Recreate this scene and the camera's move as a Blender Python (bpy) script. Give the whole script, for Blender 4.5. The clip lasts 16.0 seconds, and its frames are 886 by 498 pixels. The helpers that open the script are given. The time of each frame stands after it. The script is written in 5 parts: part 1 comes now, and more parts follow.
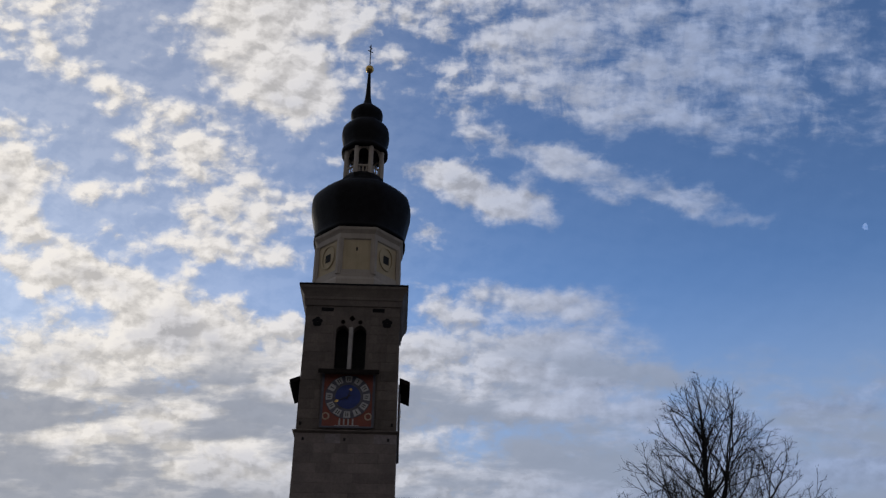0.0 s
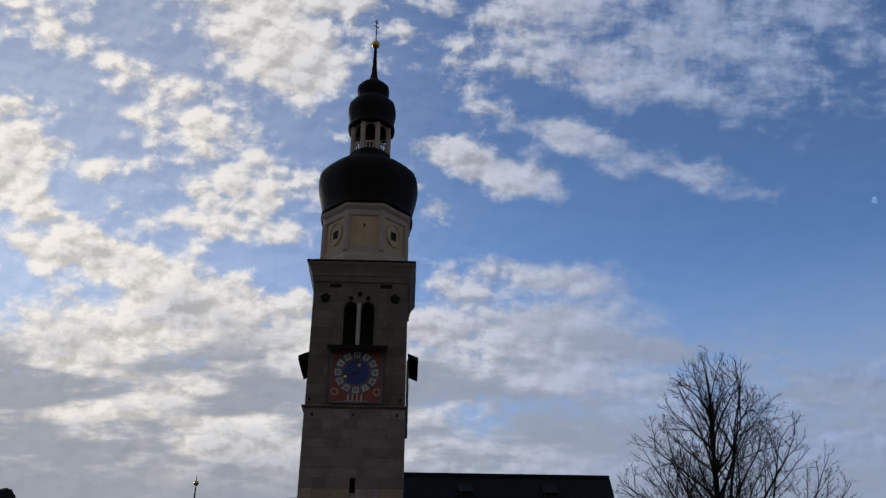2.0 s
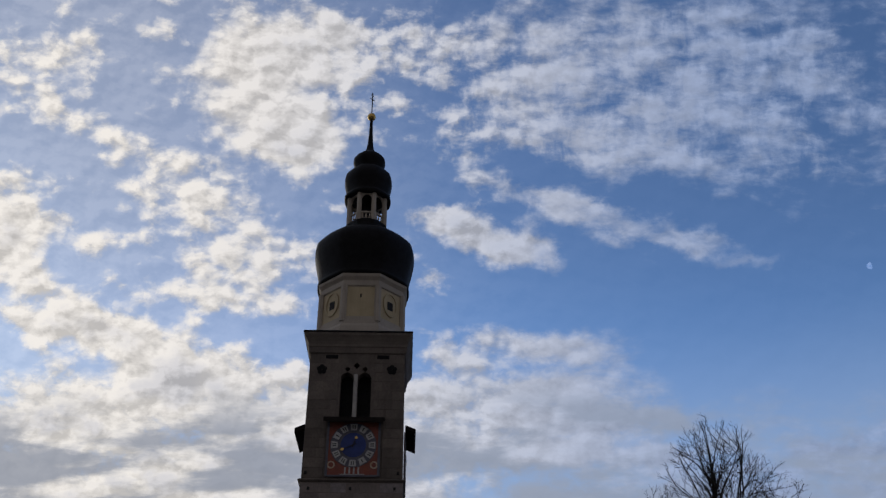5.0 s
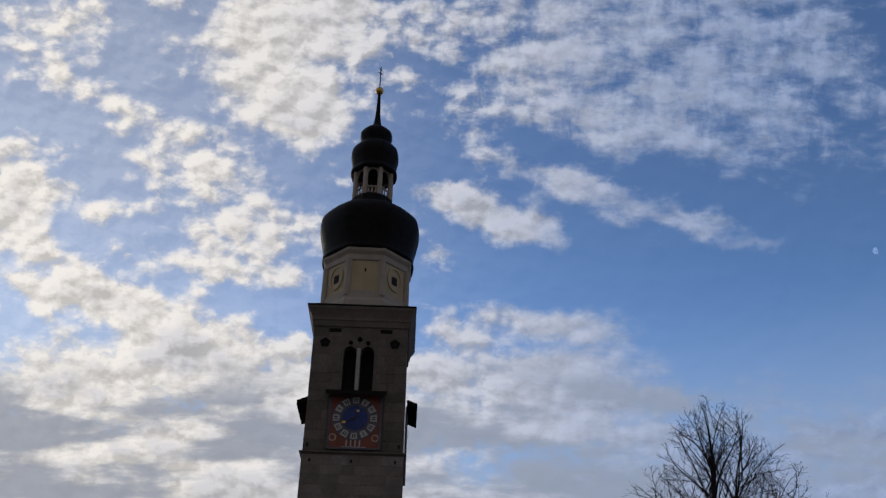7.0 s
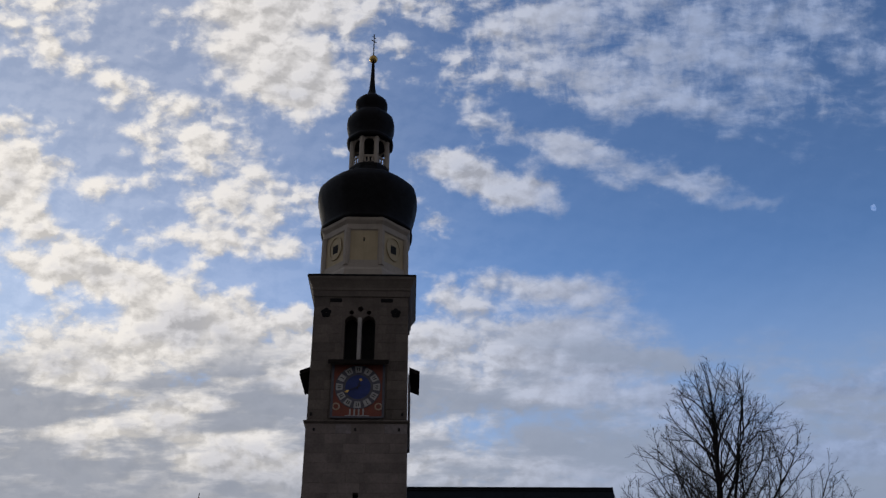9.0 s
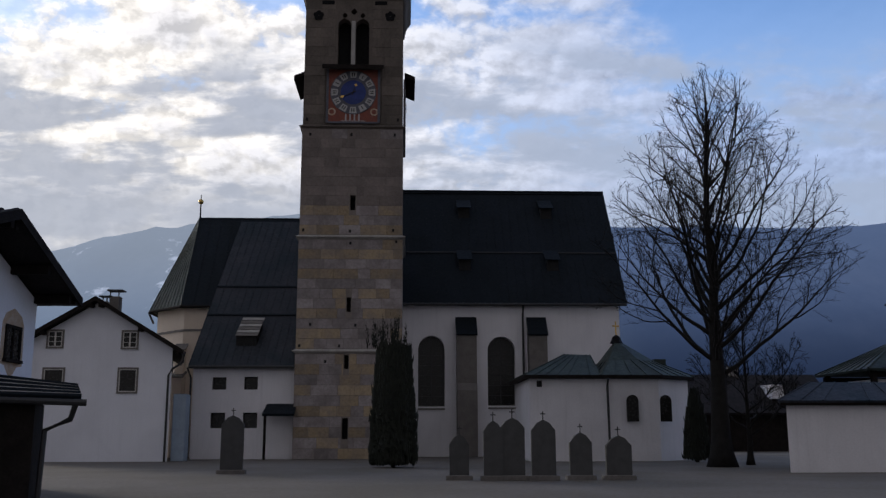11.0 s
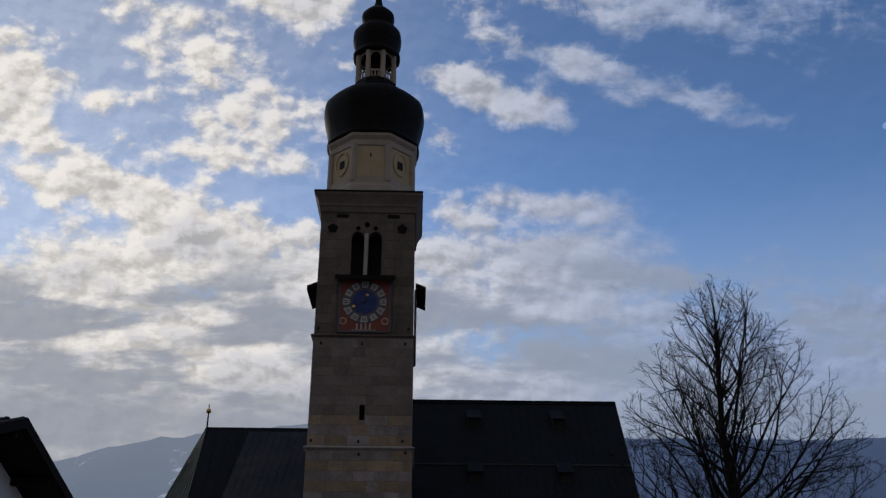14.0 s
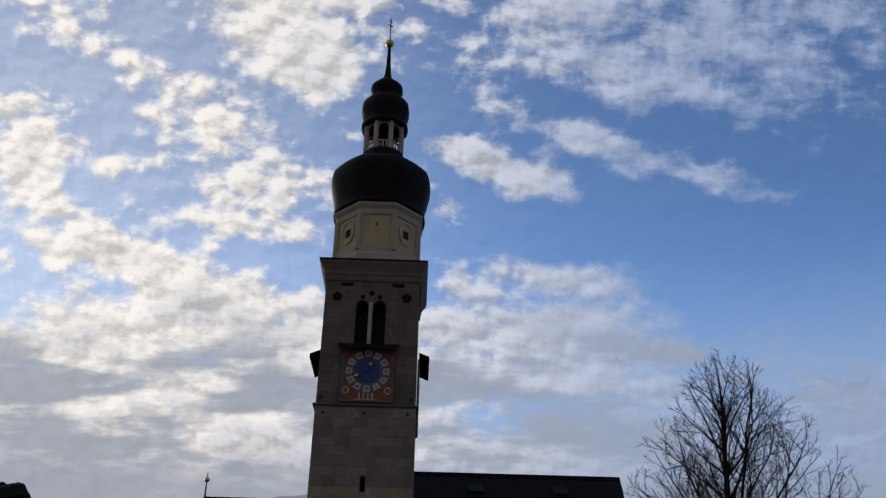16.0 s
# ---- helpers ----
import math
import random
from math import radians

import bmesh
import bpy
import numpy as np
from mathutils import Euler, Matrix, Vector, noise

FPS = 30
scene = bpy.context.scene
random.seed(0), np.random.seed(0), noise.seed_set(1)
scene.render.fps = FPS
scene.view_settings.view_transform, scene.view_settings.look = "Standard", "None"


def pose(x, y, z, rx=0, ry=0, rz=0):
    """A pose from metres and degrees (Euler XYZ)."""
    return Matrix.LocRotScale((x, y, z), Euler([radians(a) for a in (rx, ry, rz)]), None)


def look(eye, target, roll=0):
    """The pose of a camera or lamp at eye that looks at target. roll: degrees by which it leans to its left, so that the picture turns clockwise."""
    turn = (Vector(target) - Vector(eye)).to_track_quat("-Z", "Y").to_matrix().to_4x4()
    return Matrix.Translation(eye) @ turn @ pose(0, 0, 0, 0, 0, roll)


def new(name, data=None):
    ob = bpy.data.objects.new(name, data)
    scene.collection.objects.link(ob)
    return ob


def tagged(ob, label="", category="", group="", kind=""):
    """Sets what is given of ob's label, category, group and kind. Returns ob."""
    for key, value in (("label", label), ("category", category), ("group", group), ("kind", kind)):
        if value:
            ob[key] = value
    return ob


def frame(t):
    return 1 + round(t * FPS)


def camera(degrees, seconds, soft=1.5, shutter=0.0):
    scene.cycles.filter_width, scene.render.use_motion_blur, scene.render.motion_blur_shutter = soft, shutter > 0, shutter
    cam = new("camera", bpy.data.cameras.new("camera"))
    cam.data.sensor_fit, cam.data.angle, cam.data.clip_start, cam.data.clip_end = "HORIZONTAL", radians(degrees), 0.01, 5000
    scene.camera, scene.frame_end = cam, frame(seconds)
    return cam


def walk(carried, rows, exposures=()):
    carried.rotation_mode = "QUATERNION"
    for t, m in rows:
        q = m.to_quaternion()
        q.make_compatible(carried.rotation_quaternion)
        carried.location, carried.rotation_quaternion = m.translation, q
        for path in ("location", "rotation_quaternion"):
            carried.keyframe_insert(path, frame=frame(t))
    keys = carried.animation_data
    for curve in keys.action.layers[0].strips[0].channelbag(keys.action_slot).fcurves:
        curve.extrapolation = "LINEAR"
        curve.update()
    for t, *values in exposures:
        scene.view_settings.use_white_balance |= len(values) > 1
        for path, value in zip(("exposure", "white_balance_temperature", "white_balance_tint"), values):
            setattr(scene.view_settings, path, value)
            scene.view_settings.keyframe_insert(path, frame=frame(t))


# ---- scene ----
# ---------------------------------------------------------------- camera
EYE = (0.0, 0.0, 1.6)
cam = camera(50.17, 16.0, soft=1.35)
PATH = [  # seconds, yaw, pitch, roll in degrees
    (0.0, -2.60, 29.32, 0.46),
    (0.5, -2.83, 29.56, 0.11),
    (1.0, -2.42, 29.91, 0.21),
    (1.5, -3.06, 29.39, 0.36),
    (2.0, -2.10, 27.85, 0.40),
    (2.5, -1.52, 26.87, 0.49),
    (3.0, -1.64, 27.34, 0.47),
    (3.5, -2.18, 27.90, 0.19),
    (4.0, -2.32, 31.17, -0.36),
    (4.2, -2.48, 31.25, -0.33),
    (4.7, -2.45, 31.80, -0.30),
    (5.5, -2.10, 32.20, -0.10),
    (6.3, -1.78, 31.70, 0.27),
    (6.5, -1.61, 31.36, 0.47),
    (7.0, -1.99, 30.61, 1.15),
    (7.5, -1.47, 29.91, 1.47),
    (8.0, -0.47, 29.32, 0.12),
    (8.5, -1.73, 28.97, -0.41),
    (9.0, -2.10, 28.65, -0.34),
    (9.5, -2.49, 26.42, -0.29),
    (10.0, -3.17, 20.64, 0.03),
    (10.2, -3.01, 17.49, -0.04),
    (10.6, -2.70, 12.60, -0.10),
    (11.2, -2.10, 10.90, -0.10),
    (11.8, -1.55, 12.40, -0.05),
    (12.3, -1.26, 15.64, 0.03),
    (12.5, -1.41, 17.17, 0.07),
    (13.0, -1.21, 19.44, 0.37),
    (13.5, -1.28, 21.44, 0.36),
    (14.0, -1.65, 23.59, 0.22),
    (14.5, -1.38, 25.99, 0.72),
    (15.0, -1.45, 27.49, 0.96),
    (15.5, -1.37, 27.49, 1.20),
    (16.0, -1.27, 27.81, 1.30),
]

walk(cam, [(t, pose(*EYE, 90 + p, 0, y) @ pose(0, 0, 0, 0, 0, r)) for t, y, p, r in PATH],
     exposures=[(0.0, -0.1), (9.0, -0.1), (9.9, -0.12), (10.4, 0.05), (11.2, 0.45), (12.3, 0.42), (12.6, 0.25), (13.0, 0.08), (14.0, -0.16), (14.6, -0.1), (15.2, 0.02), (16.0, 0.02)])

# ---------------------------------------------------------------- sky and sun
SUN_AZ, SUN_EL = 42.0, 14.0        # degrees to the left of the view (+y), degrees above the horizon


class Tree:
    """Small wrapper to write node trees shortly."""

    def __init__(self, tree):
        self.tree = tree
        tree.nodes.clear()

    def add(self, kind, **settings):
        n = self.tree.nodes.new(kind)
        for k, v in settings.items():
            if k == "blend":
                n.blend_type = v
            elif k == "op":
                n.operation = v
            elif k == "dtype":
                n.data_type = v
            elif k == "clamp":
                n.use_clamp = v
            elif k == "interp":
                n.interpolation_type = v
            elif k == "feature":
                n.feature = v
        return n

    def put(self, socket, value):
        if isinstance(value, (int, float)):
            socket.default_value = value
        elif isinstance(value, (tuple, list)):
            socket.default_value = value if len(value) == len(socket.default_value) else (*value, 1.0)
        else:
            self.tree.links.new(value, socket)

    def math(self, op, a, b=0.0, c=0.0, clamp=False):
        n = self.add("ShaderNodeMath", op=op, clamp=clamp)
        for i, v in enumerate((a, b, c)):
            self.put(n.inputs[i], v)
        return n.outputs[0]

    def vec(self, op, a, b=(0, 0, 0)):
        n = self.add("ShaderNodeVectorMath", op=op)
        self.put(n.inputs[0], a)
        if op == "SCALE":
            self.put(n.inputs["Scale"], b)
        else:
            self.put(n.inputs[1], b)
        return n.outputs["Value"] if op in ("DOT_PRODUCT", "LENGTH") else n.outputs["Vector"]

    def mix(self, f, a, b, blend="MIX"):
        n = self.add("ShaderNodeMix", dtype="RGBA", blend=blend)
        self.put(n.inputs[0], f)
        self.put(n.inputs[6], a)
        self.put(n.inputs[7], b)
        return n.outputs[2]

    def ramp(self, v, lo, hi, a=0.0, b=1.0, smooth=True):
        n = self.add("ShaderNodeMapRange", interp="SMOOTHSTEP" if smooth else "LINEAR")
        for i, x in enumerate((v, lo, hi, a, b)):
            self.put(n.inputs[i], x)
        return n.outputs[0]

    def noise(self, where, scale, detail=3.0, rough=0.5, distortion=0.0):
        n = self.add("ShaderNodeTexNoise")
        self.put(n.inputs["Vector"], where)
        for k, v in (("Scale", scale), ("Detail", detail), ("Roughness", rough), ("Distortion", distortion)):
            n.inputs[k].default_value = v
        return n.outputs["Fac"]

    def billow(self, where, scale, detail=2.0):
        n = self.add("ShaderNodeTexVoronoi", feature="SMOOTH_F1")
        self.put(n.inputs["Vector"], where)
        for k, v in (("Scale", scale), ("Detail", detail), ("Roughness", 0.5), ("Smoothness", 0.7)):
            n.inputs[k].default_value = v
        return self.math("MULTIPLY_ADD", n.outputs["Distance"], -1.0, 1.0)

    def xyz(self, x, y, z=0.0):
        n = self.add("ShaderNodeCombineXYZ")
        for i, v in enumerate((x, y, z)):
            self.put(n.inputs[i], v)
        return n.outputs[0]


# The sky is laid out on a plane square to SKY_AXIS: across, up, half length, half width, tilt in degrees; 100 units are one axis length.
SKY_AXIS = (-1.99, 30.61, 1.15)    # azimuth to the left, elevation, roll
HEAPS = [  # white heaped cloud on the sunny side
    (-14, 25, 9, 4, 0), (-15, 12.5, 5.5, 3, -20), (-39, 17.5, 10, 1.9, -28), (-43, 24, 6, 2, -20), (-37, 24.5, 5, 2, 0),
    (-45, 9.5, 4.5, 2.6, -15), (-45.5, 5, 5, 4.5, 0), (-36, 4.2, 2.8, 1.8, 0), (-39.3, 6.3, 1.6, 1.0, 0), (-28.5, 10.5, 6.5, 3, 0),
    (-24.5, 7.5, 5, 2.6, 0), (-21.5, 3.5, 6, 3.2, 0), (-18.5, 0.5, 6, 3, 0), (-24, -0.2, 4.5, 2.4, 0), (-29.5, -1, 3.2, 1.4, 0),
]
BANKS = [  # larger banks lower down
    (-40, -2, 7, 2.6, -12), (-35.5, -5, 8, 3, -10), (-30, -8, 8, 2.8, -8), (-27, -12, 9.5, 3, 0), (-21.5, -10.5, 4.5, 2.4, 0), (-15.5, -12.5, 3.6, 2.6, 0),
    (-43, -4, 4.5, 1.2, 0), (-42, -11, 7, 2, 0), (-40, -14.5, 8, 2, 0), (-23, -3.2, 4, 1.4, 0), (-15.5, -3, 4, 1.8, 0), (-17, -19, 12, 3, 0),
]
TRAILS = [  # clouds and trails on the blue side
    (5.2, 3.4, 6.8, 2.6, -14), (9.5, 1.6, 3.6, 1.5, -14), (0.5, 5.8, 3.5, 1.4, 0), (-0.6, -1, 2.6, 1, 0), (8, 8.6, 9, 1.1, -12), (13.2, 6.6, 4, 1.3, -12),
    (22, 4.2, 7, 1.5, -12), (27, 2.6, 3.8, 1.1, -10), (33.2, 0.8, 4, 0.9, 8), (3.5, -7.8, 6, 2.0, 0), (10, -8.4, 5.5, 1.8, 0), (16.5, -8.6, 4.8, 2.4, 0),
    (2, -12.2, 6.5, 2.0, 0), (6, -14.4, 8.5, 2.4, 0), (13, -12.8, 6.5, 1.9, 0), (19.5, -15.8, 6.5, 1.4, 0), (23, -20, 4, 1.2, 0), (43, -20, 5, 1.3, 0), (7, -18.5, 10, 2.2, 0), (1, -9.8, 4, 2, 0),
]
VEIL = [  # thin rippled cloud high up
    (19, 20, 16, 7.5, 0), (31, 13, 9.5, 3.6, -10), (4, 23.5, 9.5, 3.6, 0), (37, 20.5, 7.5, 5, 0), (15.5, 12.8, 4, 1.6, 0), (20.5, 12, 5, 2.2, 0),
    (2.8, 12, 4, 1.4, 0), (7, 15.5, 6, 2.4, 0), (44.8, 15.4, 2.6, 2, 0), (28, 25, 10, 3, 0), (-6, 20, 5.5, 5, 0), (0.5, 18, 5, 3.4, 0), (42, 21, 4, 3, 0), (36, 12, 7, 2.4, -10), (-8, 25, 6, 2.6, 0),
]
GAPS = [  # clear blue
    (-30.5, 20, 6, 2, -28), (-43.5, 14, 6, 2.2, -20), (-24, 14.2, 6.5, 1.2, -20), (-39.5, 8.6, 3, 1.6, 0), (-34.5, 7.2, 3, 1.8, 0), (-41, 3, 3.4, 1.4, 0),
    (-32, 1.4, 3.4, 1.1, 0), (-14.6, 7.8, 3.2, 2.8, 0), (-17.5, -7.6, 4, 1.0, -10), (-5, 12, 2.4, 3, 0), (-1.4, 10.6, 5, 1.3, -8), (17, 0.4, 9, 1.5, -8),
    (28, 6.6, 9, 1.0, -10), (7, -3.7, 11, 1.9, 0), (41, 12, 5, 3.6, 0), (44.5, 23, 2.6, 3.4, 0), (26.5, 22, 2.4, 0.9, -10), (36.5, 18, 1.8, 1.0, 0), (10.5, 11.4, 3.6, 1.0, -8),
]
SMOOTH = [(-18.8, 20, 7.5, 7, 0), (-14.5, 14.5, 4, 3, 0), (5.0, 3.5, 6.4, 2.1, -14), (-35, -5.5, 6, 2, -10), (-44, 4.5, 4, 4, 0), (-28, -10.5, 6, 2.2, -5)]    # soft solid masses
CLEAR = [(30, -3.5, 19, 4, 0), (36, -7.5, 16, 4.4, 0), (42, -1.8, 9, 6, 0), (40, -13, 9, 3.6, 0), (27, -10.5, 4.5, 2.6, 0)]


def build_sky():
    world = bpy.data.worlds.new("evening_sky")
    scene.world = world
    world.use_nodes = True
    t = Tree(world.node_tree)
    d = t.add("ShaderNodeTexCoord").outputs["Generated"]
    sep = t.add("ShaderNodeSeparateXYZ")
    t.put(sep.inputs[0], d)
    x, y, z = sep.outputs
    sky = t.add("ShaderNodeTexSky")
    sky.sky_type, sky.sun_disc = "NISHITA", False
    sky.sun_elevation, sky.sun_rotation = radians(SUN_EL), radians(-SUN_AZ)
    sky.air_density, sky.dust_density, sky.ozone_density = 1.0, 0.6, 1.6
    el = t.math("MULTIPLY", t.math("ARCSINE", z), 57.2958)
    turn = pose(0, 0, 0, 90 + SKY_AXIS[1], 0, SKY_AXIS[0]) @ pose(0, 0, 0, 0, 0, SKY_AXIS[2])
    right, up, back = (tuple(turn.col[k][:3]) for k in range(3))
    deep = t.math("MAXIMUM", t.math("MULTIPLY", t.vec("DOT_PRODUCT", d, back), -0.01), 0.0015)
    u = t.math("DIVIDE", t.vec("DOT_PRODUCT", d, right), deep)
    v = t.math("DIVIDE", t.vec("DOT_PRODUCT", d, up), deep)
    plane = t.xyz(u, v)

    def shifted(where, dx, dy):
        return t.vec("ADD", where, (dx, dy, 0.0))

    def warped(where, scale, amount, detail=4.0):
        a = t.math("SUBTRACT", t.noise(where, scale, detail, 0.6), 0.5)
        b = t.math("SUBTRACT", t.noise(shifted(where, 31.0, 82.0), scale, detail, 0.6), 0.5)
        return t.vec("ADD", where, t.xyz(t.math("MULTIPLY", a, amount), t.math("MULTIPLY", b, amount * 0.7)))

    def stretched(where, angle, sx, sy):
        n = t.add("ShaderNodeMapping")
        t.put(n.inputs["Vector"], where)
        n.inputs["Rotation"].default_value = (0, 0, radians(angle))
        n.inputs["Scale"].default_value = (sx, sy, 1.0)
        return n.outputs[0]

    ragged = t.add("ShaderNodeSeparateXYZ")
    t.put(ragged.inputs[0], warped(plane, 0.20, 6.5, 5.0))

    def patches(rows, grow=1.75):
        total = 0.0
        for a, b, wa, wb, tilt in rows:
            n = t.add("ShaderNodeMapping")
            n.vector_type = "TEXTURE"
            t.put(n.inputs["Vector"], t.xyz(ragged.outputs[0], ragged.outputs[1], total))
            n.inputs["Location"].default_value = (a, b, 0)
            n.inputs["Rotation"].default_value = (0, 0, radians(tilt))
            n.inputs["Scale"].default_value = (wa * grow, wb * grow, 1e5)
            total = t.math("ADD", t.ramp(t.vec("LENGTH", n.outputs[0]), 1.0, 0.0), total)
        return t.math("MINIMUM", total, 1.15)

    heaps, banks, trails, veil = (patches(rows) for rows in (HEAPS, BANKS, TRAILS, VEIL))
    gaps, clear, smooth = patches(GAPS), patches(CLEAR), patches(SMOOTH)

    # puffs of heaped cloud, flatter towards the horizon
    def heap(where):
        q = warped(stretched(where, 8, 1.0, 1.4), 0.34, 2.2, 5.0)
        puff = t.math("MULTIPLY_ADD", t.billow(q, 0.27, 3.0), 0.60, t.math("MULTIPLY", t.noise(q, 0.20, 8.0, 0.67), 0.9))
        return t.math("SUBTRACT", puff, 0.78)

    puffs, puffs_sunward = heap(plane), heap(shifted(plane, -0.55, 0.75))
    ripple_at = warped(plane, 0.12, 4.0)
    ripples = t.math("MULTIPLY", t.noise(stretched(ripple_at, 38, 0.75, 0.24), 0.42, 6.0, 0.64), t.noise(stretched(ripple_at, -14, 0.35, 1.0), 0.40, 6.0, 0.64))
    ripples = t.math("MULTIPLY_ADD", ripples, 3.2, -0.8)
    wisps = t.math("SUBTRACT", t.noise(stretched(ripple_at, 10, 0.45, 1.2), 0.30, 6.0, 0.6), 0.5)
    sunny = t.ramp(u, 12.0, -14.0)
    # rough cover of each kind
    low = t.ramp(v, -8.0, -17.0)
    cover = t.math("MULTIPLY_ADD", heaps, 0.30, t.math("MULTIPLY_ADD", sunny, 0.255, 0.17))
    cover = t.math("MULTIPLY_ADD", banks, 0.34, cover)
    cover = t.math("MULTIPLY_ADD", trails, 0.43, cover)
    cover = t.math("MULTIPLY_ADD", veil, 0.27, cover)
    cover = t.math("MULTIPLY_ADD", gaps, -0.21, cover)
    cover = t.math("MULTIPLY_ADD", clear, -0.20, cover)
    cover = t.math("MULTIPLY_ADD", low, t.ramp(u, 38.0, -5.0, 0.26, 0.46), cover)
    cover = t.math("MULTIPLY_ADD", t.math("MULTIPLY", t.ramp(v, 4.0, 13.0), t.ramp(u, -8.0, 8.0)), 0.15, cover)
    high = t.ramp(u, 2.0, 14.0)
    calm = t.math("MULTIPLY_ADD", t.math("MINIMUM", clear, 1.0), -0.68, 1.0)
    calm = t.math("MULTIPLY", calm, t.math("MULTIPLY_ADD", t.math("MINIMUM", smooth, 1.0), -0.62, 1.0))
    grain = t.mix(high, t.xyz(puffs, puffs, puffs), t.xyz(t.math("MULTIPLY_ADD", puffs, 0.42, wisps), 0, 0))
    gs = t.add("ShaderNodeSeparateXYZ")
    t.put(gs.inputs[0], grain)
    cover = t.math("MULTIPLY_ADD", t.math("MULTIPLY", gs.outputs[0], calm), 1.15, cover)
    cover = t.math("MULTIPLY_ADD", t.math("MULTIPLY", ripples, t.math("MINIMUM", veil, 1.0)), 0.62, cover)
    cover = t.math("MULTIPLY_ADD", smooth, 0.34, cover)
    cover = t.math("MULTIPLY_ADD", t.ramp(el, 21.0, 13.0), 0.48, cover)
    edge = t.math("MULTIPLY_ADD", sunny, 0.10, 0.06)
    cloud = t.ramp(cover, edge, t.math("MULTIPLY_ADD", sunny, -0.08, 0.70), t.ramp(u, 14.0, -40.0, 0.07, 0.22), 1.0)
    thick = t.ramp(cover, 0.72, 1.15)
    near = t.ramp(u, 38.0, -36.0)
    white = t.mix(near, (0.30, 0.375, 0.56), (0.855, 0.805, 0.745))
    grey = t.mix(near, (0.34, 0.41, 0.57), (0.60, 0.585, 0.60))
    body = t.mix(t.math("MULTIPLY", thick, 0.75), white, grey)
    relief = t.math("MULTIPLY_ADD", high, -0.75, 1.4)
    lit = t.math("MULTIPLY_ADD", t.math("SUBTRACT", puffs, puffs_sunward), relief, 1.0)
    lit = t.math("MAXIMUM", t.math("MINIMUM", lit, 1.16), 0.72)
    body = t.mix(1.0, body, t.xyz(lit, lit, lit), "MULTIPLY")
    # grey flat banks low in the sky
    flat = warped(stretched(plane, -2, 0.30, 1.0), 0.2, 2.2)
    bandn = t.noise(flat, 0.17, 6.0, 0.56)
    bands = t.math("MULTIPLY", t.ramp(bandn, 0.42, 0.56), t.ramp(v, -10.0, -17.0))
    bands = t.math("MAXIMUM", bands, t.math("MULTIPLY", t.ramp(el, 16.5, 12.5), t.ramp(bandn, 0.30, 0.50, 0.55, 1.0)))
    body = t.mix(t.math("MULTIPLY", bands, 0.88), body, t.mix(near, (0.295, 0.35, 0.465), (0.305, 0.325, 0.38)))
    blue = t.mix(1.0, sky.outputs[0], (0.066, 0.092, 0.132), "MULTIPLY")
    haze = t.ramp(el, 36.0, 16.0, 1.06, 1.42)
    blue = t.mix(1.0, blue, t.xyz(haze, haze, haze), "MULTIPLY")
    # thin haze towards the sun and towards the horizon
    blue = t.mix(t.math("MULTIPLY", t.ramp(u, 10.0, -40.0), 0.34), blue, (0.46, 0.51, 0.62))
    blue = t.mix(t.math("MULTIPLY", t.ramp(el, 28.0, 15.0), 0.6), blue, (0.35, 0.44, 0.60))
    # unseen sky behind, opposite the sun: an added even grey that tunes facade light
    full = t.mix(t.math("MULTIPLY", cloud, 0.94), blue, body)
    full = t.mix(t.ramp(y, 0.25, -0.45), full, (0.205, 0.201, 0.218))
    bg = t.add("ShaderNodeBackground")
    t.put(bg.inputs[0], full)
    bg.inputs[1].default_value = 1.0
    out = t.add("ShaderNodeOutputWorld")
    t.put(out.inputs[0], bg.outputs[0])


build_sky()
sun = new("sun", bpy.data.lights.new("sun", "SUN"))
sun.data.energy, sun.data.angle, sun.data.color = 0.8, radians(12), (1.0, 0.88, 0.72)
sun.matrix_world = look((-60 * math.sin(radians(SUN_AZ)), 60 * math.cos(radians(SUN_AZ)), 60 * math.tan(radians(SUN_EL))), (0, 0, 0))


